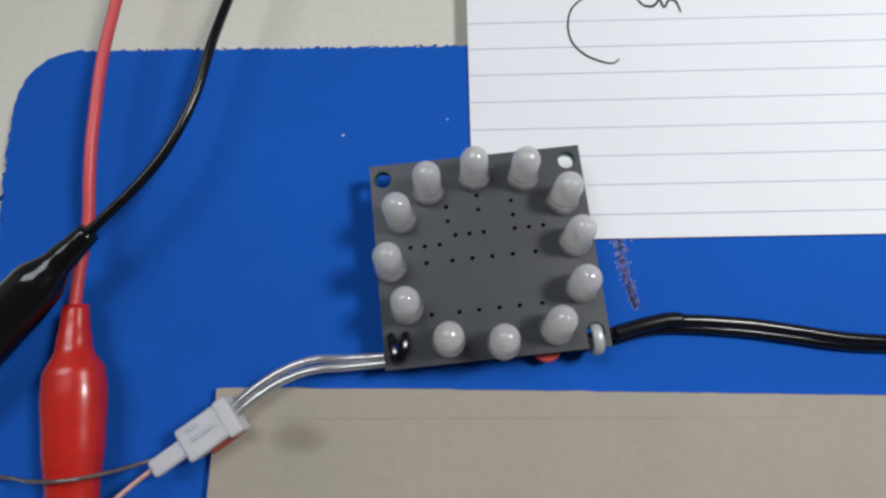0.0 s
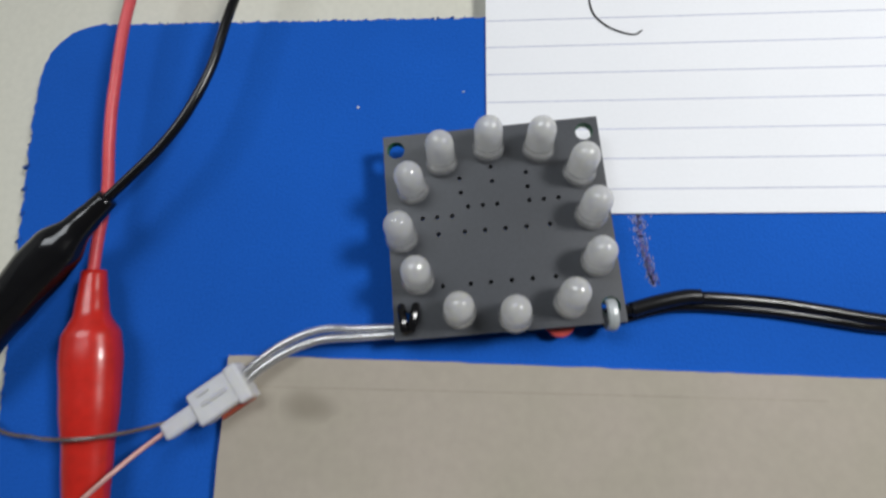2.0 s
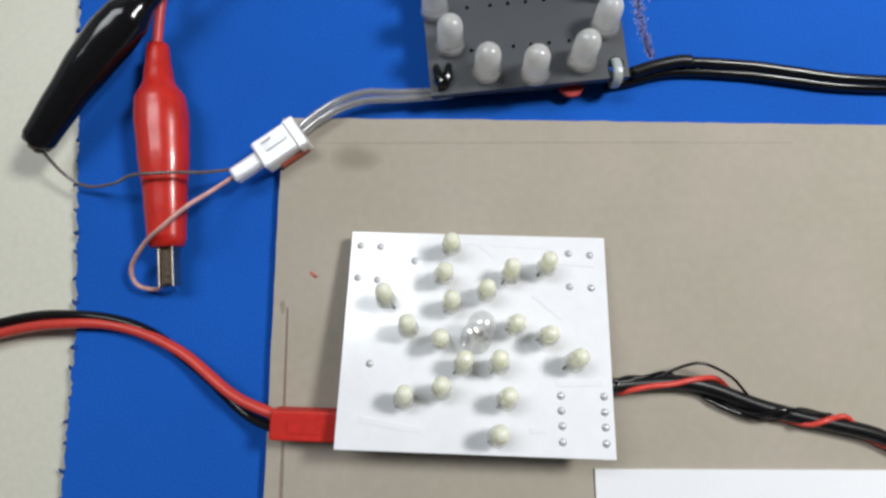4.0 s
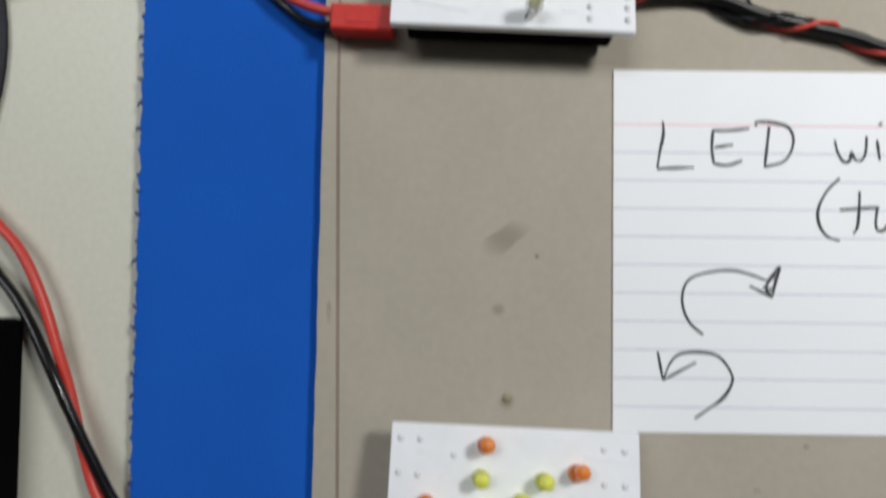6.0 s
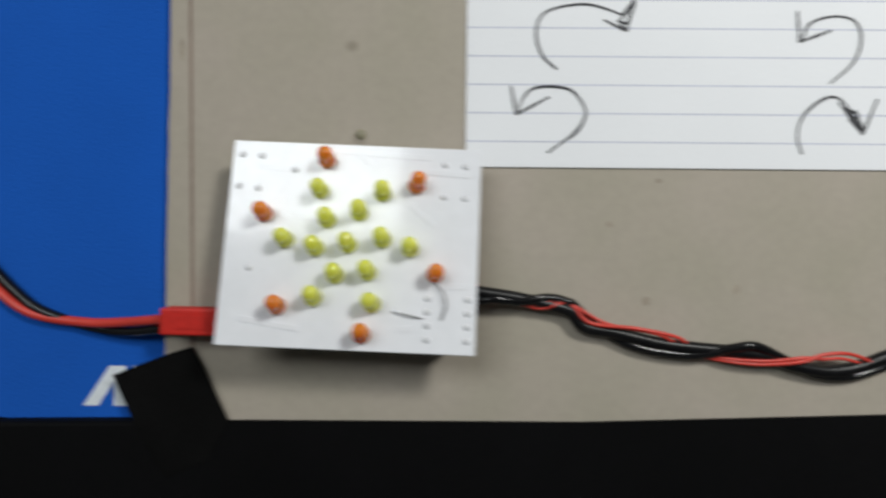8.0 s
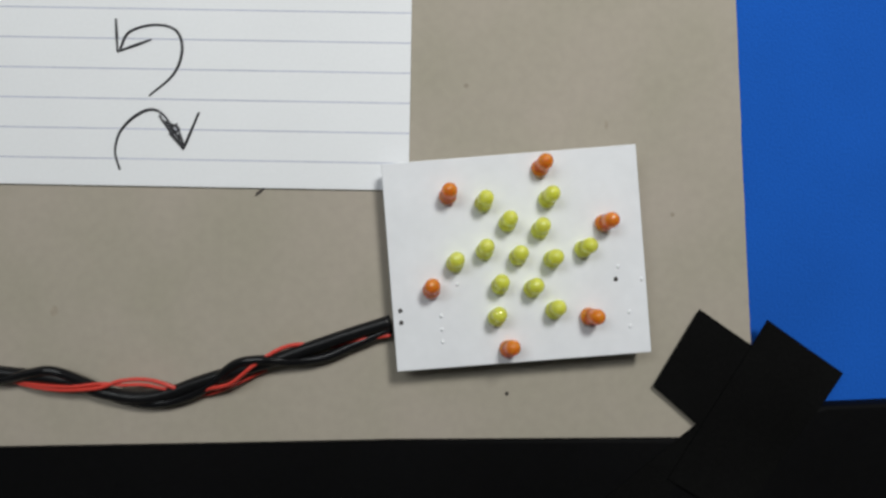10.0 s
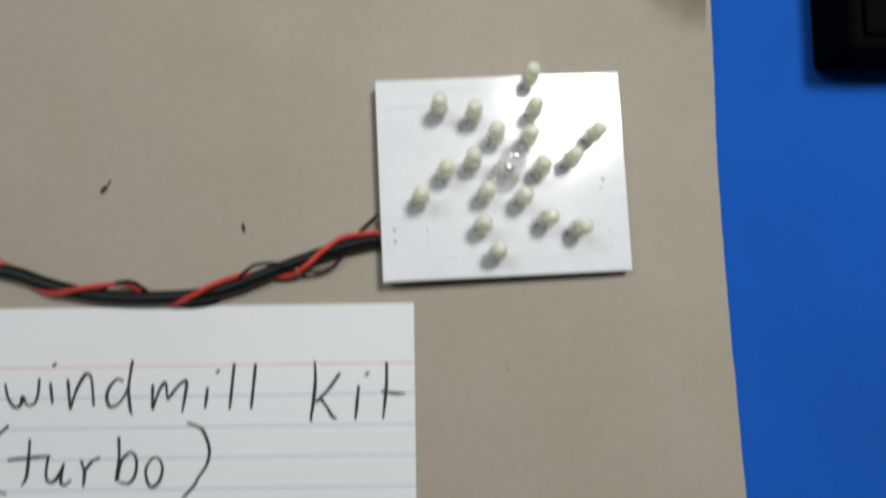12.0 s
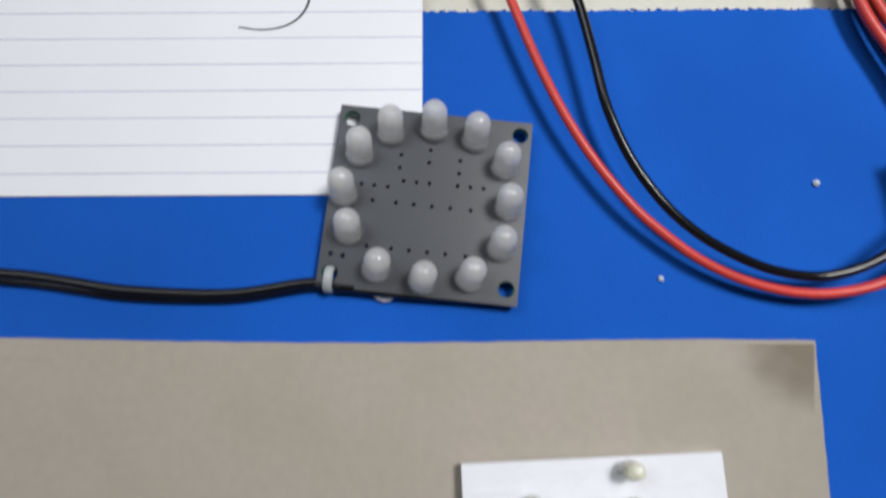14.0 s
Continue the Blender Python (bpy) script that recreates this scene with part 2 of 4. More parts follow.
def plate_bm(outline, z0, z1, holes=()):
    """A flat plate between two heights from an outline and round holes (x, y, radius), in millimetres."""
    bm = bmesh.new()
    edges = []
    rings = [outline]
    for hx, hy, r in holes:
        n = 16 if r > 1 else 8
        rings.append([(hx + r * math.cos(2 * math.pi * i / n), hy + r * math.sin(2 * math.pi * i / n)) for i in range(n)])
    for ring in rings:
        vs = [bm.verts.new((x * MM, y * MM, z1 * MM)) for x, y in ring]
        edges += [bm.edges.new((vs[i], vs[(i + 1) % len(vs)])) for i in range(len(vs))]
    bmesh.ops.triangle_fill(bm, use_beauty=True, use_dissolve=False, edges=edges)
    out = bmesh.ops.extrude_face_region(bm, geom=bm.faces[:])
    for v in out["geom"]:
        if isinstance(v, bmesh.types.BMVert):
            v.co.z = z0 * MM
    return bm


def smooth_path(points, step=8):
    """Catmull-Rom curve through points."""
    pts = [Vector(p) for p in points]
    pts = [2 * pts[0] - pts[1]] + pts + [2 * pts[-1] - pts[-2]]
    out = []
    for i in range(1, len(pts) - 2):
        a, b, c, d = pts[i - 1:i + 3]
        for k in range(step):
            t = k / step
            out.append(0.5 * (2 * b + (c - a) * t + (2 * a - 5 * b + 4 * c - d) * t * t + (3 * b - a - 3 * c + d) * t ** 3))
    out.append(pts[-2])
    return out


def tube_bm(points, radius, sides=10, step=8, flat=1.0, taper=None, bm=None):
    """A round tube along points in millimetres; flat squeezes its height; taper(u) scales the radius."""
    bm = bm or bmesh.new()
    path = smooth_path(points, step) if step > 1 else [Vector(p) for p in points]
    side, rings = None, []
    for i, p in enumerate(path):
        ahead = (path[min(i + 1, len(path) - 1)] - path[max(i - 1, 0)]).normalized()
        ref = Vector((0, 0, 1)) if abs(ahead.z) < 0.9 else Vector((0, 1, 0))
        if side is not None and abs(ahead.z) >= 0.9:
            ref = side.cross(ahead) if side.cross(ahead).length > 0.1 else ref
        side = ahead.cross(ref).normalized()
        up = side.cross(ahead).normalized()
        r = radius * (taper(i / (len(path) - 1)) if taper else 1.0)
        ring = []
        for k in range(sides):
            a = 2 * math.pi * k / sides
            ring.append(bm.verts.new((p + side * (r * math.cos(a)) + up * (r * flat * math.sin(a))) * MM))
        rings.append(ring)
    for a, b in zip(rings, rings[1:]):
        for k in range(sides):
            bm.faces.new((a[k], a[(k + 1) % sides], b[(k + 1) % sides], b[k]))
    bm.faces.new(rings[0][::-1])
    bm.faces.new(rings[-1])
    return bm


def lathe_bm(profile, sides=20):
    """A turned body from (radius, height) pairs in millimetres."""
    bm = bmesh.new()
    rings = []
    for r, z in profile:
        if r < 1e-6:
            rings.append([bm.verts.new((0, 0, z * MM))])
        else:
            rings.append([bm.verts.new((r * MM * math.cos(2 * math.pi * k / sides), r * MM * math.sin(2 * math.pi * k / sides), z * MM)) for k in range(sides)])
    for a, b in zip(rings, rings[1:]):
        for k in range(sides):
            n = (k + 1) % sides
            if len(a) == 1 and len(b) > 1:
                bm.faces.new((a[0], b[k], b[n]))
            elif len(b) == 1 and len(a) > 1:
                bm.faces.new((a[k], a[n], b[0]))
            elif len(a) > 1:
                bm.faces.new((a[k], a[n], b[n], b[k]))
    return bm


def led_profile(d, length, flange=0.0, flange_h=0.0, base=0.0):
    r = d / 2
    rows = [(0, base)]
    if flange:
        rows += [(flange / 2 * 0.96, base), (flange / 2, base + 0.12), (flange / 2, base + flange_h - 0.1), (flange / 2 * 0.97, base + flange_h), (r, base + flange_h)]
    else:
        rows += [(r, base)]
    top = base + length - r
    for i in range(7):
        a = math.pi / 2 * i / 6
        rows.append((r * math.cos(a), top + r * math.sin(a)))
    rows[-1] = (0, base + length)
    return rows


rng = random.Random(7)

# ---- room ----


# Unseen shell, added to close the place; the wall grey limits bounced lamp light.
def room():
    for name, b, mat in (("floor", (-1900, 1900, -1500, 1700, -760, -740), FLOOR_VINYL),
                         ("ceiling", (-1900, 1900, -1500, 1700, 1640, 1660), WALL_PAINT),
                         ("wall_north", (-1900, 1900, 1700, 1760, -740, 1640), WALL_PAINT),
                         ("wall_south", (-1900, 1900, -1560, -1500, -740, 1640), WALL_PAINT),
                         ("wall_east", (1900, 1960, -1500, 1700, -740, 1640), WALL_PAINT),
                         ("wall_west", (-1960, -1900, -1500, 1700, -740, 1640), WALL_PAINT)):
        tagged(part(name, box_bm(*b), mat), name.replace("_", " ") + " of a plain painted room", "room", kind="structure")


room()


def desk():
    d = thing("desk", "cream laminate desk under a blue mat", "desk", kind="structure")
    part("desktop", box_bm(-500, 700, -400, 420, -28, -3.0, 1.5), DESK, d)
    for x in (-460, 660):
        for y in (-360, 380):
            part("leg", box_bm(x - 20, x + 20, y - 20, y + 20, -740, -28, 1), DULL_METAL, d)


desk()


def mat_edge(y):
    """Where the mat's frayed side runs, in millimetres."""
    return -109.0 + 7.0 * min(1, max(0, (118 - y) / 92)) ** 1.1


def blue_mat():
    """A cloth-faced mat with a rounded corner and a fuzzy, pinked edge."""
    j = lambda s=0.25: rng.uniform(-s, s)
    ring = [(330, -134), (330, 138.0)]
    x = 328
    while x > -96:
        ring.append((x, 136.7 + 1.9 * max(0, (60 - x) / 156) ** 0.9 + j(0.22)))
        x -= 0.7
    for i in range(14):
        a = math.radians(90 + 90 * i / 13)
        ring.append((-96.6 + 12.4 * math.cos(a) + j(0.2), 126.4 + 12.4 * math.sin(a) + j(0.2)))
    y = 124
    while y > -133:
        ring.append((mat_edge(y) + j(0.22) - (0.18 if int(y / 3.1) % 2 else 0), y))
        y -= 0.8
    mat_ob = thing("desk_mat", "bright blue cloth mat with a frayed edge on the desk", "mat")
    part("mat_sheet", plate_bm(ring, -3.0, 0.0), BLUE_FOAM, mat_ob)
    bm = bmesh.new()
    y = 116
    while y > -130:
        edge = mat_edge(y)
        tip = rng.uniform(1.1, 2.0)
        tube_bm([(edge + 0.6, y + j(0.2), -0.6), (edge - tip * 0.5, y + j(0.35), -0.8), (edge - tip, y + j(0.6), -1.2)], rng.uniform(0.6, 0.85), 6, 4, taper=lambda u: 1.0 - 0.75 * u, bm=bm)
        for _ in range(rng.choice((3, 4, 5))):
            yy, l = y + rng.uniform(-2.4, 2.4), rng.uniform(0.3, 1.1)
            tube_bm([(edge + 0.4, yy, -0.6), (edge - l * 0.6, yy + j(0.5), -0.9), (edge - l, yy + j(0.8), -1.6)], rng.uniform(0.07, 0.16), 5, 3, bm=bm)
        y -= rng.uniform(4.0, 5.8)
    x = -88
    while x < 205:
        tube_bm([(x, 136.4 + 1.9 * max(0, (60 - x) / 156) ** 0.9, -0.5), (x + j(0.5), 137.2 + 1.9 * max(0, (60 - x) / 156), -0.7), (x + j(0.9), 137.4 + 1.9 * max(0, (60 - x) / 156) + rng.uniform(0, 0.6), -1.3)], rng.uniform(0.12, 0.28), 5, 3, bm=bm)
        x += rng.uniform(1.6, 4.2)
    tagged(part("edge_fuzz", bm, BLUE_FIBRE, mat_ob, "loose blue fibres"), kind="stuff")
    # white printed mark near the front edge, drawn as plain slanted bars
    part("printed_mark", plate_bm([(-81.6, -127.8), (-75.9, -119.2), (-72.4, -119.2), (-72.4, -127.8), (-75.0, -127.8), (-75.0, -122.6), (-78.4, -127.8)], 0.0, 0.06), LOGO, mat_ob, "white printed slanted mark")
    part("printed_mark", plate_bm([(-71.0, -127.8), (-71.0, -119.2), (-67.6, -119.2), (-67.6, -127.8)], 0.0, 0.06), LOGO, mat_ob)
    # waxy crayon scribble, pale with a darker purple end
    line = smooth_path([(14.0, 97.0, 0.02), (13.7, 93.6, 0.02), (14.2, 89.4, 0.02), (15.0, 85.4, 0.02), (15.9, 82.4, 0.02)], 22)
    for mat, label, count, spread in ((PALE_WAX, "pale lilac crayon streak", 5, 0.75), (PURPLE, "purple crayon streak", 1, 0.4)):
        bm = bmesh.new()
        for i, p in enumerate(line):
            u = i / len(line)
            for _ in range(count):
                if mat == PURPLE and rng.random() > 0.25 + 0.75 * u:
                    continue
                q = p + Vector((rng.gauss(0.5 * u if mat == PURPLE else 0, spread * (1 - 0.5 * u)), rng.gauss(0, 0.4), 0))
                r = rng.uniform(0.07, 0.2)
                z = 0.04 if mat == PURPLE else 0.03
                vs = [bm.verts.new(((q.x + r * math.cos(k + j(0.4))) * MM, (q.y + r * 1.9 * math.sin(k)) * MM, z * MM)) for k in (0.3, 1.6, 2.9, 4.2, 5.3)]
                bm.faces.new(vs)
        tagged(part("crayon_streak", bm, mat, mat_ob, label), kind="stuff")
    for x, y, r in ((-40.0, 118.0, 0.3), (-18.8, 121.0, 0.22), (-91.5, 118.0, 0.3)):
        part("lint", lathe_bm([(0, 0), (r, 0.05), (r * 0.7, 0.2), (0, 0.28)], 7), CRUMB, mat_ob).matrix_basis = p3(x, y, 0)


blue_mat()


def sheet_lift(x, y):
    """How far the sheet's far corner curls up, in millimetres."""
    return 5.2 * min(1, max(0, (x - 138) / 50)) ** 2 * min(1, max(0, (y - 22) / 44)) ** 1.6


def chipboard_sheet():
    s = thing("cardboard_sheet", "grey-brown chipboard sheet with a creased side on the mat", "cardboard")
    nx, ny = 90, 70
    rough = lambda k, seed, v: v * noise.noise(Vector((k * 0.45, seed, 0.7)))
    bm = bmesh.new()
    top, low = [], []
    for row in range(ny + 1):
        v = row / ny
        y_line = 66.6 - 194.6 * v
        x0 = -61.1 - 1.9 * v + rough(row, 1.1, 0.2)
        x1 = 188.2 + 12.0 * max(0, v - 0.2) ** 1.3 + rough(row * 3, 2.3, 0.14) - 0.5 * sheet_lift(200, y_line)
        for col in range(nx + 1):
            u = col / nx
            x = x0 + (x1 - x0) * u
            bow = 2.2 * (1 - u) - 2.1 * math.sin(math.pi * u ** 1.5) + rough(col * 3, 3.9, 0.16)
            y = y_line + bow * (1 - v) - (3.5 * (1 - u) + rough(col, 5.2, 0.3)) * v
            lift = sheet_lift(x, y)
            y -= 0.25 * lift
            top.append(bm.verts.new((x * MM, y * MM, (2.2 + lift) * MM)))
            low.append(bm.verts.new((x * MM, y * MM, lift * MM)))
    w = nx + 1
    for row in range(ny):
        for col in range(nx):
            q = [row * w + col, row * w + col + 1, (row + 1) * w + col + 1, (row + 1) * w + col]
            bm.faces.new([top[k] for k in q])
            bm.faces.new([low[k] for k in q[::-1]])
    border = [k for k in range(w)] + [k * w + nx for k in range(1, ny + 1)] + [ny * w + k for k in range(nx - 1, -1, -1)] + [k * w for k in range(ny - 1, 0, -1)]
    for p, q in zip(border, border[1:] + border[:1]):
        bm.faces.new((top[p], top[q], low[q], low[p]))
    part("sheet", bm, CHIPBOARD, s)
    part("crease", plate_bm([(-57.1, -130), (-56.4, -130), (-58.2, -8), (-58.45, 30), (-58.8, 30), (-58.95, -8)], 2.2, 2.23), CREASE, s, "dark fold line")
    part("crease", plate_bm([(-57, 63.6), (-57, 63.3), (10, 62.7), (42, 62.3), (42, 62.5), (10, 62.95)], 2.2, 2.23), FAINT_FOLD, s, "faint fold line")
    # worn corner and stains, each with its own ragged outline
    def stain(x, y, rx, ry, turn, mat):
        pts = []
        for i in range(26):
            a = 2 * math.pi * i / 26
            k = 1 + 0.35 * noise.noise(Vector((3 * math.cos(a) + x, 3 * math.sin(a) + y, 0.3)))
            u, v = rx * k * math.cos(a), ry * k * math.sin(a)
            c, q = math.cos(turn), math.sin(turn)
            pts.append((x + u * c - v * q, y + u * q + v * c))
        part("stain", plate_bm(pts, 2.1, 2.22), mat, s)
    for a in ((145.2, -12.6, 0.35, 1.3, 0.2), (165.9, -62.5, 0.35, 0.9, 0.1), (138.0, -55.2, 0.5, 0.4, 0), (179.4, -80.0, 0.4, 0.4, 0), (40.4, -78.8, 0.6, 0.5, 0.2), (30.2, -88.0, 0.8, 0.7, 0), (38.0, -104.0, 0.9, 0.9, 0), (56.8, -101.5, 0.8, 1.1, 0)):
        stain(*a, CHIP_STAIN)
    for a in ((65.1, 23.6, 0.75, 0.45, 0.9), (66.1, 24.9, 0.5, 0.18, 0.9), (93.1, 15.4, 0.3, 0.7, 0.1), (147.2, -116.2, 0.3, 0.3, 0), (97.4, -77.0, 0.9, 0.25, 0.7)):
        stain(a[0], a[1], a[2] * 1.35, a[3] * 1.35, a[4], DARK_DIRT)
    for a in ((-22.4, -35.8, 8.5, 2.3, 0.68), (-22.2, -70.4, 2.6, 2.0, 0.3), (-24.0, -51.0, 2.2, 1.6, 0.3), (-45.5, 60.0, 7.0, 3.6, 0.3)):
        stain(*a, SOFT_STAIN)
    stain(-16.0, -39.8, 0.45, 0.4, 0.2, CREASE)
    stain(-53.8, 36.4, 0.35, 0.8, 0.8, RED_MARK)
    stain(-53.2, 36.0, 0.5, 0.2, 0.3, RED_MARK)
    for a in ((-59.6, 30.0, 0.5, 1.4, 0.1), (-59.8, -52.0, 0.5, 2.2, 0.0), (-60.4, -108.0, 0.8, 3.0, 0.1), (184.6, 40.0, 0.5, 2.0, 0.1)):
        stain(*a, CHIP_STAIN)
    # the scuffed corner follows the curl of the sheet
    bm = bmesh.new()
    n = 12
    grid = [[bm.verts.new((x * MM, y * MM, (2.28 + sheet_lift(x + 0.4, y + 0.25 * sheet_lift(x, y))) * MM)) for x in (163 + 22.4 * i / n for i in range(n + 1))] for y in (44 + 20.8 * k / n for k in range(n + 1))]
    for r0, r1 in zip(grid, grid[1:]):
        for i in range(n):
            bm.faces.new((r0[i], r0[i + 1], r1[i + 1], r1[i]))
    part("worn_corner", bm, CORNER_STAIN, s, "scuffed brown corner")


chipboard_sheet()

# ---- ruled cards ----


def stroke_bm(strokes, z, r, bm=None):
    bm = bm or bmesh.new()
    for s in strokes:
        pts = [(x, y, z) for x, y in s]
        wob = rng.uniform(0, 6)
        fat = 1.7 if len(s) == 2 and abs(s[0][0] - s[1][0]) + abs(s[0][1] - s[1][1]) < 1 else 1.0
        tube_bm(pts, r * fat, 6, 6 if len(pts) > 2 else 4, flat=0.25 / fat, taper=lambda u: 0.75 + 0.25 * math.sin(3.1 * u + 0.2) + 0.12 * math.sin(9 * u + wob), bm=bm)
    return bm


def ruled_card(name, label, x0, y1, z, turn, lines, pink):
    c = thing(name, label, "card", p3(x0, y1, z, 0, 0, turn))
    part("sheet", box_bm(0, 127, -76.2, 0, -0.3, 0), CARD, c)
    for i, y in enumerate(lines):
        part("rule", box_bm(0.05, 126.95, y - 0.115, y + 0.115, 0, 0.015), RULE_BLUE, c)
    if pink is not None:
        part("rule", box_bm(0.05, 126.95, pink - 0.15, pink + 0.15, 0, 0.015), RULE_PINK, c, "pink rule")
    return c


# hand lettering, stroke by stroke, in millimetres on the card
WORD_LED = {
    "L": [[(10.4, -10.9), (10.5, -13.6), (9.8, -17.1), (9.2, -20.8)], [(9.2, -21), (12.4, -20.8), (16.9, -20.6)]],
    "E": [[(21, -12.5), (20.7, -16.3), (21.1, -19.7)], [(21.1, -19.7), (24, -20.1), (27.1, -19)], [(21.2, -16.3), (25.1, -15.7)], [(21, -12.7), (24.2, -12.7), (28.6, -12.2)]],
    "D": [[(32.8, -11.8), (32.3, -16.3), (31.8, -20.5)], [(30, -11.8), (30.3, -10.8), (33.7, -10.9), (36.7, -11.8), (37.9, -14.2), (37.3, -17.2), (35.5, -19.3), (31.8, -20.3)]],
}
WORD_WIND = {
    "w": [[(46.6, -14.5), (47.2, -17.1), (48.4, -19), (49.7, -18.8), (50.1, -17), (50.9, -18.6), (52.3, -18.6), (53.1, -16.8), (53.3, -13.6)]],
    "i": [[(55.5, -14.4), (56, -18.6)], [(56.1, -10.8), (56.4, -11.2)]],
    "n": [[(58.9, -13.8), (59.5, -19.8)], [(59.5, -19.8), (60.6, -16.1), (62.1, -13.3), (62.9, -12.9), (63.6, -14.1), (64.1, -19.2)]],
    "d": [[(69.8, -14.4), (68.6, -14), (67.2, -15.4), (66.6, -17.4), (67.2, -19.2), (68.6, -19), (70, -17.4), (70.8, -15.4)], [(71.6, -10.3), (70.9, -15.4), (71.2, -19.5), (71.6, -20.9)]],
}
WORD_MILL = {
    "m": [[(75.6, -15.1), (75.6, -20)], [(75.6, -20), (76.9, -16.3), (78.1, -14.9), (78.5, -18.1)], [(78.5, -18.1), (80.6, -15.5), (82.2, -14.5), (82, -17.2), (81.4, -20.6)]],
    "i": [[(86.4, -15.8), (85.9, -19.9)], [(88.2, -12.6), (88.5, -13)]],
    "l": [[(91.6, -11.2), (90.7, -20.2)]],
    "l2": [[(95.8, -11.3), (94.9, -20.2)]],
}
WORD_KIT = {
    "K": [[(107.4, -11), (107.5, -14.8), (107.1, -18.9), (106.6, -22.2), (106.9, -22.6)], [(112.4, -13.4), (110.1, -16.5), (108.4, -18.3), (107.4, -19.1)], [(108.4, -18.3), (109.6, -19.8), (110.9, -21.9), (111.7, -22.1)]],
    "i": [[(116, -15.9), (115.3, -22.5)], [(117.5, -13.5), (117.8, -13.9)]],
    "t": [[(121.5, -11.4), (121.4, -16.2), (120.7, -22.4)], [(120.5, -17.1), (122.5, -17.5), (125, -17.6)]],
}
WORD_TURBO = {
    "t": [[(51.7, -25.3), (51.6, -28.5), (51.2, -32.6), (50.3, -34.2)], [(47.5, -29.3), (51.4, -28.9), (55.8, -28.6)]],
    "u": [[(55.4, -28.8), (55, -31.8), (55.4, -33.4), (56.7, -33.4), (57.7, -31.8), (58.5, -30)], [(58.5, -30), (57.9, -33.4), (58.7, -34.2), (59.9, -33.3)]],
    "r": [[(61.8, -29.5), (62.5, -31.9), (62.3, -34.7)], [(62.4, -31.9), (63.8, -29.9), (65.5, -29)]],
    "b": [[(69.1, -25.1), (69.2, -29.5), (68.6, -33.6)], [(68.9, -33.6), (69.6, -29.9), (71.3, -28.2), (72.5, -29.2), (72.5, -32), (71.3, -34), (69.2, -33.8)]],
    "o": [[(75.7, -29.2), (74.5, -31.2), (74.7, -33.6), (75.7, -34.8), (77.1, -33.7), (77.7, -31.2), (76.9, -29.4), (75.7, -29.2)]],
}
BRACKETS = {
    "open": [[(47.5, -22.6), (44.8, -25.4), (43, -29.1), (43.2, -32.4), (44.8, -34.8), (47.4, -35.8)]],
    "close": [[(82.4, -22.6), (84.9, -23.6), (85.9, -24.9), (86.8, -27.8), (86.3, -30.7), (84.7, -33.1), (83.8, -34.7), (81.6, -37.1)]],
}
ARROWS = {
    "a": [[(18.8, -55.8), (15.8, -53.0), (14.4, -48.7), (15.4, -44.8), (18.6, -43.0), (24.3, -42.2), (28.5, -43.0), (32.1, -44.3)], [(34.9, -41.2), (33.2, -47.8)], [(33.2, -47.8), (28.5, -45.4)],
          [(32.1, -44.6), (34.8, -41.5), (33.4, -46.5)], [(33.2, -47.5), (31.9, -45.7), (34.2, -42.5)], [(31.2, -45.6), (33.4, -46.0), (33.9, -43.6)]],
    "b": [[(10.6, -64.8), (12.0, -61.6), (14.1, -59.8), (18.0, -59.4), (21.9, -60.2), (24.4, -63.2), (24.7, -65.7), (22.3, -69.2), (17.0, -73.2)], [(24.3, -62.9), (24.9, -65.2), (23.0, -68.9), (19.6, -71.2)], [(9.3, -59.4), (10.4, -65.3)], [(10.4, -65.3), (17.3, -61.5)]],
    "c": [[(68.6, -43.3), (69.0, -49.8)], [(69.0, -49.8), (75.7, -47.3)], [(69.5, -49.3), (71.3, -45.9), (76.2, -44.4), (80.5, -45.4), (81.8, -49.2), (80.2, -54.0), (75.4, -58.4)]],
    "d": [[(69.8, -73.1), (68.8, -69.5), (69.7, -65.7), (72.5, -62.6), (75.9, -61.1), (78.8, -62.7), (82.3, -68.5)], [(77.4, -62.2), (82.3, -68.9)], [(82.3, -68.9), (85.3, -61.5)], [(77.9, -63.2), (81.4, -64.8), (79.5, -65.8)], [(79.5, -65.8), (82.3, -68.3), (80.8, -63.7)], [(79.0, -63.5), (81.8, -67.0)]],
}


def title_card():
    c = ruled_card("title_card", "white ruled index card hand-lettered LED windmill kit (turbo)", 0, 0, 2.6, 0,
                   [-17.5 - 5.93 * i for i in range(10)], -11.6)
    for word in (WORD_LED, WORD_WIND, WORD_MILL, WORD_KIT, WORD_TURBO, BRACKETS):
        for strokes in word.values():
            part("letter", stroke_bm(strokes, 0.05, 0.33), INK, c)
    for strokes in ARROWS.values():
        part("arrow", stroke_bm(strokes, 0.05, 0.29), INK, c, "pencilled curved arrow")


title_card()


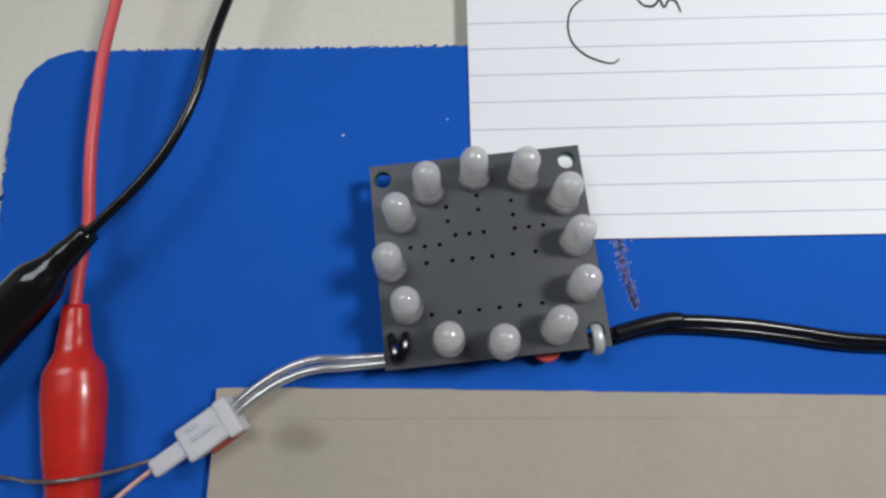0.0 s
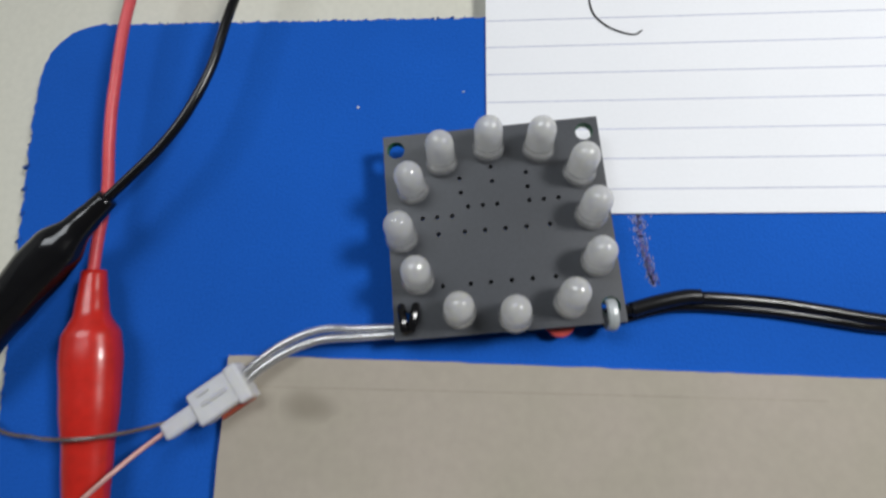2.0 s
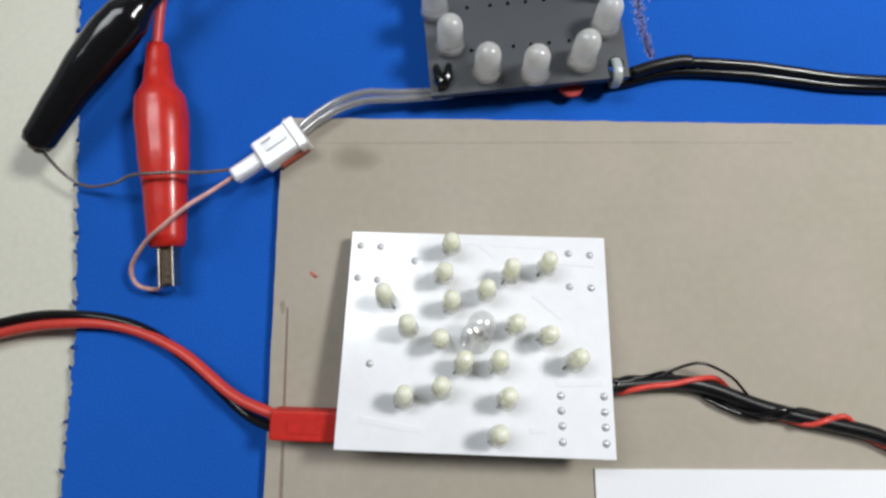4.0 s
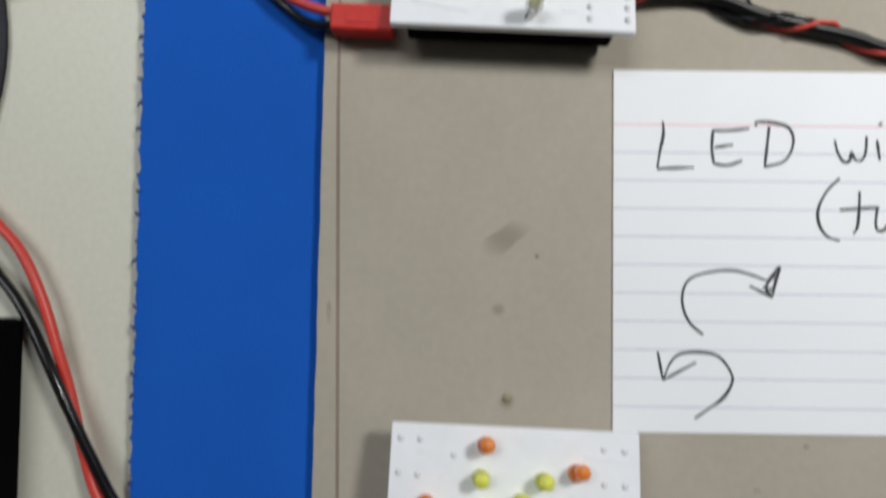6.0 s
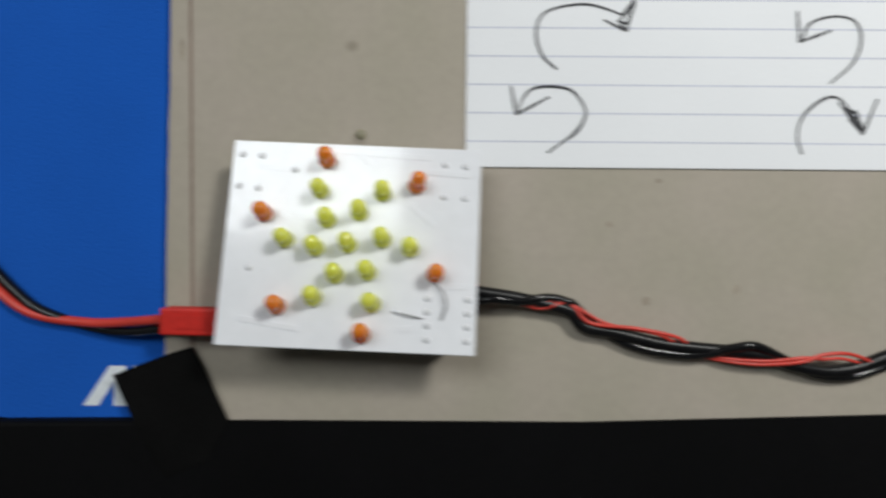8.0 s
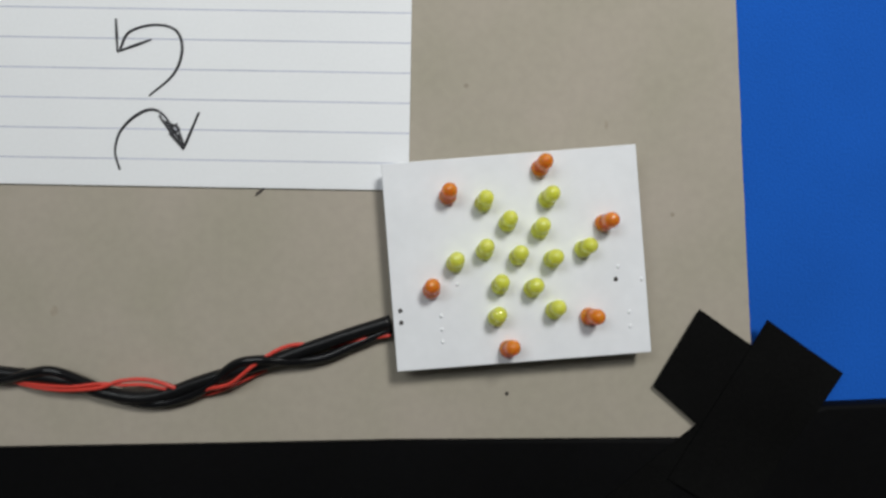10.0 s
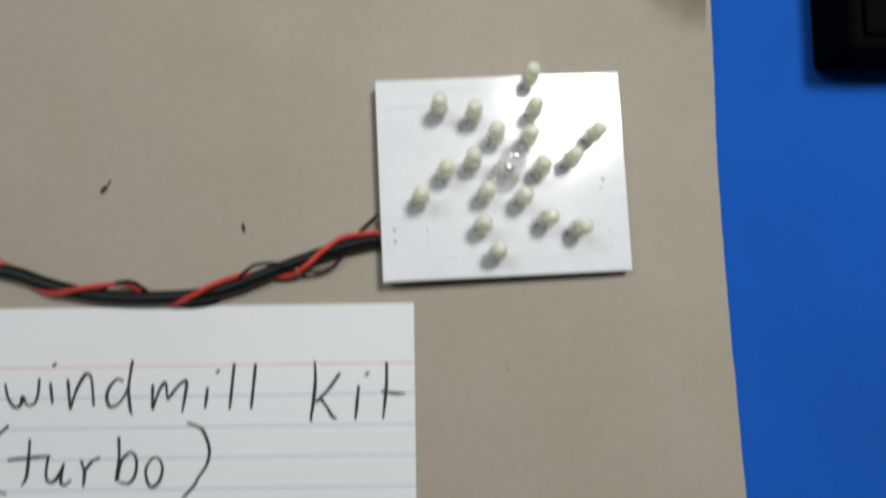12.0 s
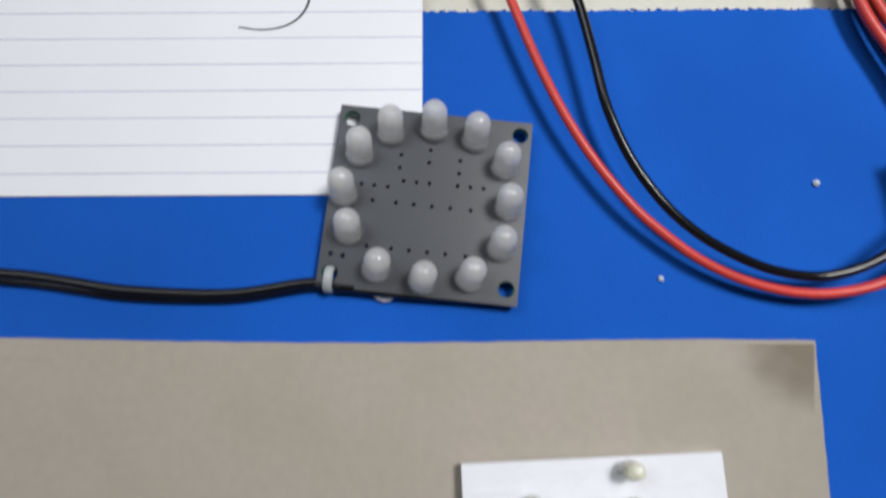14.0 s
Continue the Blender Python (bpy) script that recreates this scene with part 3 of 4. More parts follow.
def upper_card():
    c = ruled_card("ruled_card", "white ruled index card with pencilled curves, under the grey boards", -14.2, 171.6, 0.5, 0.0,
                   [-17.0 - 6.05 * i for i in range(10)], -11.2)
    at = lambda pts: [(x + 14.2, y - 171.6) for x, y in pts]
    part("arrow", stroke_bm([at([(20.0, 152.5), (14.5, 150.5), (10.6, 148.0), (7.9, 145.4), (6.9, 141.6), (7.5, 137.6), (10.0, 134.6), (13.3, 132.9), (15.6, 132.5), (17.0, 133.4)])], 0.05, 0.24), INK, c, "pencilled curve")
    part("arrow", stroke_bm([at([(80.0, 152.0), (84.6, 148.0), (87.6, 144.0), (87.9, 139.1), (86.0, 135.3), (82.4, 133.0), (77.5, 132.3), (72.8, 133.0)])], 0.05, 0.24), INK, c, "pencilled curve")
    part("scribble", stroke_bm([at([(21.8, 147.6), (23.2, 145.9), (25.2, 145.7), (26.4, 147.4), (24.4, 147.9)]), at([(26.6, 147.6), (27.4, 145.3), (28.6, 147.0), (30.0, 146.6), (30.8, 144.0)])], 0.05, 0.28), INK, c, "unreadable pencil scribble")


upper_card()

# ---- white windmill boards ----
# Lamps of each board: place on it in millimetres, then how far the lamp leans for each unit of height.
# Order: inner ring, middle ring, tips.
LAMPS_B = [
    (-4.7, 4.9, 0.05, 0.24), (1.6, 7.8, 0.02, 0.1), (6.6, 1.9, 0.07, 0.08), (3.9, -5.5, 0.02, 0.32), (-2.6, -6.1, 0.13, 0.4), (-6.4, -0.7, 0.03, 0.01),
    (-6.5, 10.7, 0.12, 0.08), (5.9, 10.3, 0.04, 0.4), (12.1, 0.1, 0.1, 0.08), (5, -11.2, 0.1, 0.25), (-6.1, -10.1, 0.07, 0.31), (-12, 0.4, -0.02, 0.27),
    (-5, 16.2, 0.03, 0.1), (12.4, 12.3, 0.06, 0.26), (16.7, -4.5, 0.15, 0.26), (3.5, -17, 0.1, 0.22), (-12.6, -12, 0.13, 0.38), (-16.2, 5.3, -0.07, 0.37),
]
LAMPS_E = [
    (-4.2, 5.7, 0.15, 0.19), (1.6, 6.2, 0.03, 0.25), (6.3, 1.2, 0.08, 0.32), (4.2, -4.5, 0.1, 0.18), (-2.8, -5.4, 0.08, 0.08), (-6.8, -0.2, 0.02, 0.19),
    (-6.1, 11.2, -0, 0.17), (5.5, 10.6, 0.04, 0.2), (11.7, -0.2, 0.12, 0.2), (4.9, -10.6, 0.06, 0.19), (-6.7, -9.8, 0.2, 0.12), (-12.4, 1.4, 0.09, 0.16),
    (-5.6, 17.5, 0.06, 0.18), (12, 12.4, 0.05, 0.16), (16.6, -5, 0.14, 0.22), (2.5, -16.1, 0.07, 0.27), (-12.7, -11.6, 0.21, 0.06), (-16.9, 6.2, 0.13, 0.11),
]
LAMPS_C = [
    (-4.8, 4.5, 0.02, 0.18), (1.2, 6.1, 0.05, 0.23), (6, 1.1, -0.06, 0.22), (3.6, -5.2, -0.08, 0.24), (-2.5, -6, 0, 0.25), (-6.6, -1, -0.03, 0.21),
    (-6.5, 10.2, 0.01, 0.09), (5.5, 10.1, 0.03, 0.17), (11.3, -0.4, -0.02, 0.17), (4.8, -11.1, -0.15, 0.23), (-6.3, -10.4, 0.01, 0.27), (-12.5, 0.4, 0.02, 0.13),
    (-5.7, 16.2, 0.04, 0.16), (11.7, 11.8, 0.21, 0.28), (16.1, -5, 0.09, 0.12), (3.1, -16.8, 0.01, 0.28), (-12.9, -12.2, 0.03, 0.22), (-16.9, 5.2, 0.03, 0.13),
    (-0.4, -0.1, -0.05, 0.21),
]
LAMPS_D = [
    (-4.7, 4.8, 0.08, 0.32), (1.3, 6.6, 0.12, 0.29), (6, 1.6, 0.13, 0.36), (3.6, -5.1, 0.08, 0.36), (-2.4, -6.1, 0.17, 0.3), (-6.6, -0.8, 0.09, 0.19),
    (-6.4, 10.5, 0.26, 0.31), (5.5, 10.7, 0.15, 0.29), (11.7, -0.2, 0.15, 0.29), (4.7, -11, 0.14, 0.34), (-6.2, -10.5, 0.15, 0.33), (-12.4, 0.6, 0.29, 0.26),
    (-5.5, 16.3, 0.29, 0.37), (12.1, 12.5, 0.17, 0.31), (16.5, -4.9, 0.14, 0.36), (3, -17, 0.24, 0.26), (-12.5, -12, 0.37, 0.07), (-16.6, 5.2, 0.31, 0.18),
    (-0.2, 0.1, 0.11, 0.3),
]
BODY = 48.2, 39.4


def seed_led(profile, mat, parent, legs):
    """One lamp with two wire legs; its base at the origin."""
    led = part("led", lathe_bm(profile, 18), mat, parent, smooth=True)
    base, r = profile[0][1] - (0.8 if legs else 0.45), 1.85 if legs else 1.68
    part("rim", lathe_bm([(0.0, base), (r - 0.1, base), (r, base + 0.15), (r, base + 0.75), (r - 0.1, base + 0.9), (1.54, base + 0.95), (1.52, base + 1.5)], 18), RIM if legs else mat, led, "clear rim" if legs else "", smooth=True)
    if legs:
        part("lead", tube_bm([(-0.75, -0.1, legs + 0.4), (-0.95, -0.15, 1.0), (-1.2, -0.2, -0.3)], 0.2, 6, 3), LEAD, led, "dark wire lead")
        part("lead", tube_bm([(0.75, 0.1, legs + 0.4), (0.95, 0.15, 1.0), (1.2, 0.2, -0.3)], 0.2, 6, 3), LEAD, led, "dark wire lead")
    return led


def place_led(led, parent, m):
    o = led.copy()
    scene.collection.objects.link(o)
    o.parent = parent
    o.matrix_basis = m
    for c in led.children:
        k = c.copy()
        scene.collection.objects.link(k)
        k.parent = o
    return o


def windmill_board(label, m, mirror, coloured, lamp_rows, pads, prop, pad_mat=None):
    b = thing("windmill_board", label, "circuit board", m, group="white windmill boards")
    w, h = BODY[0] / 2, BODY[1] / 2
    s = -1 if mirror else 1
    bm = box_bm(-w, w, -h, h, -1.6, 0, 0.12, 1)
    part("board", bm, PCB_WHITE, b, "glossy white board")
    seeds = {}
    for i, (x, y, lx, ly) in enumerate(lamp_rows):
        mat = LED_CREAM if not coloured else LED_ORANGE if 12 <= i < 18 else LED_YELLOW
        turn = rng.uniform(-40, 40) if coloured else rng.uniform(-18, 18)
        mm = p3(s * x, y, 0, -math.degrees(math.atan(ly)), math.degrees(math.atan(lx)), 0) @ pose(0, 0, 0, 0, 0, turn)
        if mat.name not in seeds:
            prof = led_profile(2.95, 4.1, 0, 0, 0.5) if coloured else led_profile(3.0, 4.1, 0, 0, 2.9)
            seeds[mat.name] = seed_led(prof, mat, b, 0 if coloured else 1.8)
            seeds[mat.name].matrix_basis = mm
        else:
            place_led(seeds[mat.name], b, mm)
    if not coloured:
        big = part("clear_led", lathe_bm(led_profile(5.0, 8.4, 5.7, 1.0, 0.6), 22), CLEAR, b, "clear dome lamp in the middle", smooth=True)
        big.matrix_basis = p3(s * -0.2, -0.6, 0, -20, 9, 0)
        part("chip", lathe_bm([(0, 1.2), (0.4, 1.2), (0.55, 3.0), (1.0, 3.6), (0.7, 3.5), (0, 3.3)], 10), METAL, big)
    tracks = [((-19, 14.6), (-12, 14.3)), ((-20.5, 8.2), (-9.5, 3.6)), ((-14.5, 9.5), (-9.0, 15.0)), ((-5, 18.4), (14.5, 17.6)), ((0.5, 17.8), (3.4, 15.6)), ((-11.5, 5.2), (-3.0, 4.6)), ((10.5, 8.4), (15.8, 4.2)), ((13.4, 14.8), (22, 14.4)), ((14.2, -7.5), (22.4, -7.0)), ((-20, -14.6), (-8.5, -16.2)), ((9.6, -15.5), (12.5, -15.2))]
    for k, (p, q) in enumerate(() if mirror and coloured else tracks):
        a, c = Vector((s * p[0], p[1], 0)), Vector((s * q[0], q[1], 0))
        t = part("track", box_bm(-0.55, 0.55, 0, (c - a).length, 0, 0.05 + 0.006 * k, 0.02, 1), PCB_WHITE, b)
        t.matrix_basis = p3(a.x, a.y, 0, 0, 0, math.degrees(math.atan2(c.y - a.y, c.x - a.x)) - 90)
    k = 0.62 if mirror else 1.0
    pad = part("solder_pad", lathe_bm([(0.72 * k, 0.0), (0.64 * k, 0.14), (0.36 * k, 0.3), (0, 0.36)], 8), pad_mat or SOLDER, b, smooth=True)
    pad.matrix_basis = p3(s * pads[0][0], pads[0][1], 0)
    for x, y in pads[1:]:
        again(pad, p3(s * x, y, 0))
    if mirror:
        dot = part("solder_dot", lathe_bm([(0.4, 0.0), (0.34, 0.1), (0.16, 0.2), (0, 0.22)], 7), PCB_WHITE, b, smooth=True)
        dot.matrix_basis = p3(20.5, -11.8, 0)
        for x, y in ((20.5, -14.5), (19, -3.1), (23.3, -5.8), (-15, -9.8), (-15, -12.4), (-15, -14.7), (-11.5, -4.1)):
            again(dot, p3(x, y, 0))
    for x0, x1, y0, y1, z0 in prop:
        part("battery_holder", box_bm(x0, x1, y0, y1, z0, -1.6, 0.6, 2), CASE_BLACK, b, "black holder under the board")
    return b


PADS_FULL = [(15.0, -9.5), (15.0, -12.0), (15.1, -14.5), (15.1, -17.1), (22.5, -9.4), (22.5, -12.0), (22.5, -14.5), (22.5, -17.1), (-22.2, 16.9), (-18.4, 16.8), (-22.3, 10.6), (-18.6, 10.3), (17.2, 16.4), (21.2, 16.2), (21.2, 9.9), (17.2, 10.0), (-11.8, 14.2), (-18.9, -5.1)]
PADS_FEW = [(21.4, -9.6), (21.4, -11.9), (-19.6, -1.6)]
PADS_OPEN = [(22.6, -8.2), (22.6, -10.5), (-18.4, -5.4)]
windmill_board("white circuit board with unlit cream lamps, its front edge propped", p3(-22.05, 24.2, 8.6, -8.8, 0, -1.9), False, False, LAMPS_B, PADS_FULL, [(-21, 21, -18.6, -6.0, -7.35)])
board_c = windmill_board("white circuit board with yellow and orange lamps, its front edge propped", p3(-21.9, -92.8, 12.6, -8.6, 0, -1.9), False, True, LAMPS_C, PADS_FULL, [(-21, 21, -18.6, -10.0, -11.9)], SOLDER_PALE)
windmill_board("white circuit board with yellow and orange lamps, overlapping the title card", p3(147.9, -89.1, 7.2, 0, 0, 5.5), True, True, LAMPS_D, PADS_OPEN, [(-20.5, 20.5, -18.9, 16, -5.0)], DARK_DIRT)
windmill_board("white circuit board with unlit cream lamps in a pinwheel on cardboard", p3(144.8, 24.7, 5.2, -1.2, 1.6, 1.9), True, False, LAMPS_E, PADS_FEW, [(-20.5, 20.5, -18.9, 16, -2.95)], PCB_EDGE)


part("stray_lead", tube_bm([(16.4, -6.8, 0.5), (17.8, -8.4, 0.9), (18.4, -10.6, 0.7), (17.6, -13.4, 0.3)], 0.14, 6, 6), DARK_DIRT, board_c, "trimmed wire lead")
part("stray_lead", tube_bm([(8.6, -12.0, 0.4), (11.2, -12.6, 0.7), (14.2, -13.2, 0.3)], 0.2, 6, 6), SOLDER, board_c, "trimmed wire lead")


def red_plug(label, m):
    r = thing("battery_plug", label, "connector", m, group="red battery plugs")
    part("shell", box_bm(-6.2, 6.6, -2.7, 2.7, -2.2, 2.2, 0.45, 2), PLUG_RED, r)
    part("latch", box_bm(-3.0, 3.4, -1.4, 1.4, 2.2, 2.35, 0.1, 1), PLUG_RED, r)


red_plug("red plastic battery plug under a white board", p3(-53.2, 8.6, 5.6, 0, 0, -1.9))
red_plug("red plastic battery plug under a white board", p3(-54.4, -108.4, 6.4, 0, 0, -0.5))

# ---- grey ring boards ----
RING_A = [
    (-9.2, 12.5, 0.01, 0.31), (-0.5, 14.3, 0.02, 0.31), (8.4, 13.2, 0.07, 0.32), (15.1, 8.1, 0.07, 0.23), (16.1, 0.2, 0.06, 0.23), (16, -8, -0.03, 0.15),
    (10.5, -14.8, 0.05, 0.24), (1.1, -16.3, -0.03, 0.14), (-8.3, -14.8, 0.02, 0.11), (-15, -8.5, 0.03, 0.16), (-17.3, -0.9, 0.01, 0.22), (-14.7, 7.8, -0.05, 0.21),
]
RING_F = [
    (-8.4, 13.8, 0.02, 0.29), (0.1, 15, -0.01, 0.37), (8.8, 13.4, 0.04, 0.29), (14.5, 8.3, 0.07, 0.32), (16.6, -0.2, 0.02, 0.32), (14.7, -7.6, 0.08, 0.24),
    (8.3, -14.4, 0.14, 0.23), (-0.9, -15.5, 0.09, 0.15), (-9.9, -14.2, 0.1, 0.23), (-15.5, -7.6, 0.01, 0.21), (-16.3, 0.5, -0.06, 0.24), (-14.8, 8.7, 0.02, 0.22),
]
HOLES = [(-0.4, 10.9), (-0.4, 8.2), (5.8, 9.3), (5.8, 6.6), (-6.2, 9.3), (-6.2, 6.6), (-5.1, 3.9), (-2.5, 3.9), (0.1, 3.9), (5.8, 4.0), (8.4, 4.0), (11.0, 4.0), (-13.4, 2.4), (-10.8, 2.4), (-8.1, 2.4)]
HOLES += [(x, -0.7) for x in (-10.8, -6.1, -2.5, 1.1, 4.8, 8.9)] + [(x, -10.0) for x in (-10.8, -5.9, -2.4, 1.2, 4.8, 8.8)]


def ring_board(label, m, mirror, lamp_rows, under):
    b = thing("lamp_ring_board", label, "circuit board", m, group="grey lamp ring boards")
    w, h, s = 19.7, 18.7, -1 if mirror else 1
    holes = [(x, y, 0.42) for x, y in HOLES] + [(s * x, y, 1.65) for x, y in ((-17.4, 15.9), (17.1, 16.0), (17.3, -15.9), (-17.3, -15.6))]
    if mirror:
        holes += [(-17.6, -12.2, 0.5), (-15.2, -12.4, 0.5)]
    part("board", plate_bm([(-w, -h), (w, -h), (w, h), (-w, h)], -1.6, 0, holes), PCB_GREY, b, "matt dark grey board")
    for x, y, r in holes:
        if r > 1:
            part("hole_wall", lathe_bm([(1.63, -0.15), (1.63, -1.58), (1.5, -1.58), (1.5, -0.35), (1.63, -0.15)], 16), GREEN_EDGE, b, "green hole wall").matrix_basis = p3(x, y, 0)
    led = None
    for x, y, lx, ly in lamp_rows:
        mm = p3(s * x, y, 0, -math.degrees(math.atan(ly)), math.degrees(math.atan(lx)), 0) @ pose(0, 0, 0, 0, 0, rng.uniform(0, 360))
        if led is None:
            led = part("led", lathe_bm(led_profile(5.0, 6.9, 0, 0, 0.9), 24), LED_MILK, b, smooth=True)
            led.matrix_basis = mm
            part("rim", lathe_bm([(0, 0.02), (2.8, 0.02), (2.92, 0.15), (2.92, 0.95), (2.8, 1.1), (2.62, 1.2), (2.58, 2.4)], 24), RIM, led, "clear rim", smooth=True)
        else:
            place_led(led, b, mm)
    part("header_strip", box_bm(-11, 12, 4, 7.5, -under, -1.6, 0.2, 1), BLACK_PVC, b)
    part("header_strip", box_bm(-14, 12, -12.5, -9, -under, -1.6, 0.2, 1), BLACK_PVC, b)
    if mirror:
        arc = [(-6.4 + 2.7 * math.cos(math.radians(k)), -17.4 + 2.7 * math.sin(math.radians(k)), -2.3) for k in range(180, 361, 20)]
        part("white_loop", tube_bm(arc, 0.35, 8, 3), NYLON, b, "white plastic loop", smooth=True)
    else:
        cap = part("disc_part", lathe_bm([(0, -2.6), (2.6, -2.6), (2.8, -2.0), (2.6, -1.6), (0, -1.6)], 16), RED_PART, b, "red disc under the board")
        cap.matrix_basis = p3(9.0, -17.6, -1.6)
    # nylon tie through the corner hole and round the edge
    x = s * 17.3
    part("cable_tie", tube_bm([(x, -15.0, -2.2), (x, -15.1, 0.2), (x, -16.6, 0.9), (x, -18.4, 0.7), (x, -19.5, -0.6), (x, -19.2, -2.8), (x, -17, -3.4)], 0.95, 8, 5, flat=0.5), TIE, b, "translucent nylon tie")
    return b


ring_a = ring_board("dark grey circuit board ringed by twelve milky lamps", p3(-12.3, 91.9, 6.0, 0, 0, 5.2), False, RING_A, 5.8)
ring_board("dark grey circuit board ringed by twelve milky lamps, beside loose wires", p3(113.8, 92.8, 3.6, 0, 0, -6.5), True, RING_F, 3.5)
part("wire_loop", tube_bm([(-18.2, -13.2, -2.5), (-18.2, -13.2, 0.6), (-17.9, -15.6, 1.5), (-17.7, -17.2, 0.9), (-17.4, -16.4, -1.2)], 0.75, 8, 6), BLACK_WIRE, ring_a, "black wire loop")
part("wire_loop", tube_bm([(-15.6, -13.0, -2.5), (-15.7, -13.2, 0.6), (-16.1, -15.2, 1.4), (-16.7, -17.0, 0.9), (-16.9, -16.4, -1.2)], 0.75, 8, 6), BLACK_WIRE, ring_a, "black wire loop")

# ---- cables between the boards ----


def cable(name, label, strands, category="cable", group=""):
    c = thing(name, label, category, group=group)
    for pname, pts, r, mat in strands:
        part(pname, tube_bm(pts, r, 10, 8), mat, c, smooth=True)
    return c


def wound(line, phase, turns, reach, z_up=1.2):
    """A thin wire that winds along a line, over and under it."""
    path = smooth_path(line, 6)
    out = []
    for i, p in enumerate(path):
        ahead = (path[min(i + 1, len(path) - 1)] - path[max(0, i - 1)]).normalized()
        side = Vector((-ahead.y, ahead.x, 0)).normalized()
        a = phase + 2 * math.pi * turns * i / len(path) + 0.5 * math.sin(i * 0.6 + phase)
        q = p + side * (reach * math.sin(a) * (1 + 0.25 * math.sin(i * 0.37))) + Vector((0, 0, z_up * math.cos(a)))
        q.z = max(q.z, 2.65)
        out.append(tuple(q))
    return out[::2]


line_be = [(-4, 15.0, 5.6), (1.8, 15.2, 5.2), (6.2, 15.5, 4.6), (18.3, 15.6, 4.0), (30.1, 11.6, 3.8), (38.5, 9.4, 3.8), (45.5, 7.6, 3.8)]
sleeve_be = line_be[:-1] + [(49.2, 7, 3.8), (54.7, 5, 3.8), (62.9, 2.8, 3.8), (71.1, 1.9, 3.9), (79.8, 1.9, 4), (86.3, 2.4, 4), (92.7, 4, 4), (98.1, 6.1, 4), (103.5, 8, 4), (108.9, 9.8, 4), (114.3, 11.4, 4), (120.2, 12.6, 4)]
cable("link_cable", "black sleeved cable wound with thin red and black wires", [
    ("sleeve", sleeve_be, 1.4, SLEEVE),
    ("red_wire", wound(line_be, 0.6, 2.2, 1.7, 1.6) + [(49.4, 5.9, 2.8), (56.8, 3.2, 4.6), (64.3, 4.1, 5.7), (71.5, 4.6, 4.6), (74.8, 2, 2.8), (79.9, 0.7, 4), (83.9, 1.9, 5.6), (89.2, 4.5, 5.7), (94.5, 6.2, 4.4), (97.7, 5.7, 2.8), (102.5, 5.7, 4.2), (106.1, 7.3, 5.6), (109.8, 10.5, 5.6), (113.3, 13, 4.6), (118.6, 13.8, 4.2), (121.3, 13.9, 4.2)], 0.5, RED_WIRE),
    ("black_wire", wound(line_be, 2.6, 2.2, 2.1, 1.5), 0.3, BLACK_WIRE),
    ("black_wire", wound(line_be, 4.4, 1.8, 1.7, 1.4), 0.5, BLACK_WIRE),
    # Low stretch, x 79 to 88: dark wire drawn along the sleeve's thin shadow.
    ("black_wire", [(62.3, 2.3, 2.9), (67.7, 4.2, 4.6), (71.1, 5.1, 5.6), (73.2, 4.9, 5.2), (74.8, 3.1, 3.4), (79.3, 0.6, 2.9), (83.6, -0, 2.9), (88, 0.9, 2.9), (92.3, 4.8, 4.4), (94.5, 6.6, 5.2), (97, 8, 5.4), (100.8, 8.1, 5.6), (104, 7.1, 5.6), (107.9, 6.4, 4.2), (110.5, 7.1, 3.8), (112.3, 8.5, 3.4), (116.3, 13.9, 3.6), (120.2, 17.3, 4.4)], 0.34, BLACK_WIRE),
    ("black_wire", [(8, 15.6, 4.6), (11.6, 17.0, 5.2), (16.0, 19.0, 6.0), (19.8, 19.4, 6.0), (24.7, 17.0, 5.4), (28.0, 13.6, 4.4), (31, 11.2, 3.4)], 0.28, BLACK_WIRE)], group="link cables")
line_cd = [(-2, -101.4, 6.0), (4.0, -102.3, 5.4), (10.0, -103.2, 4.8), (17.6, -104.8, 4.2), (22.0, -106.2, 4.0)]
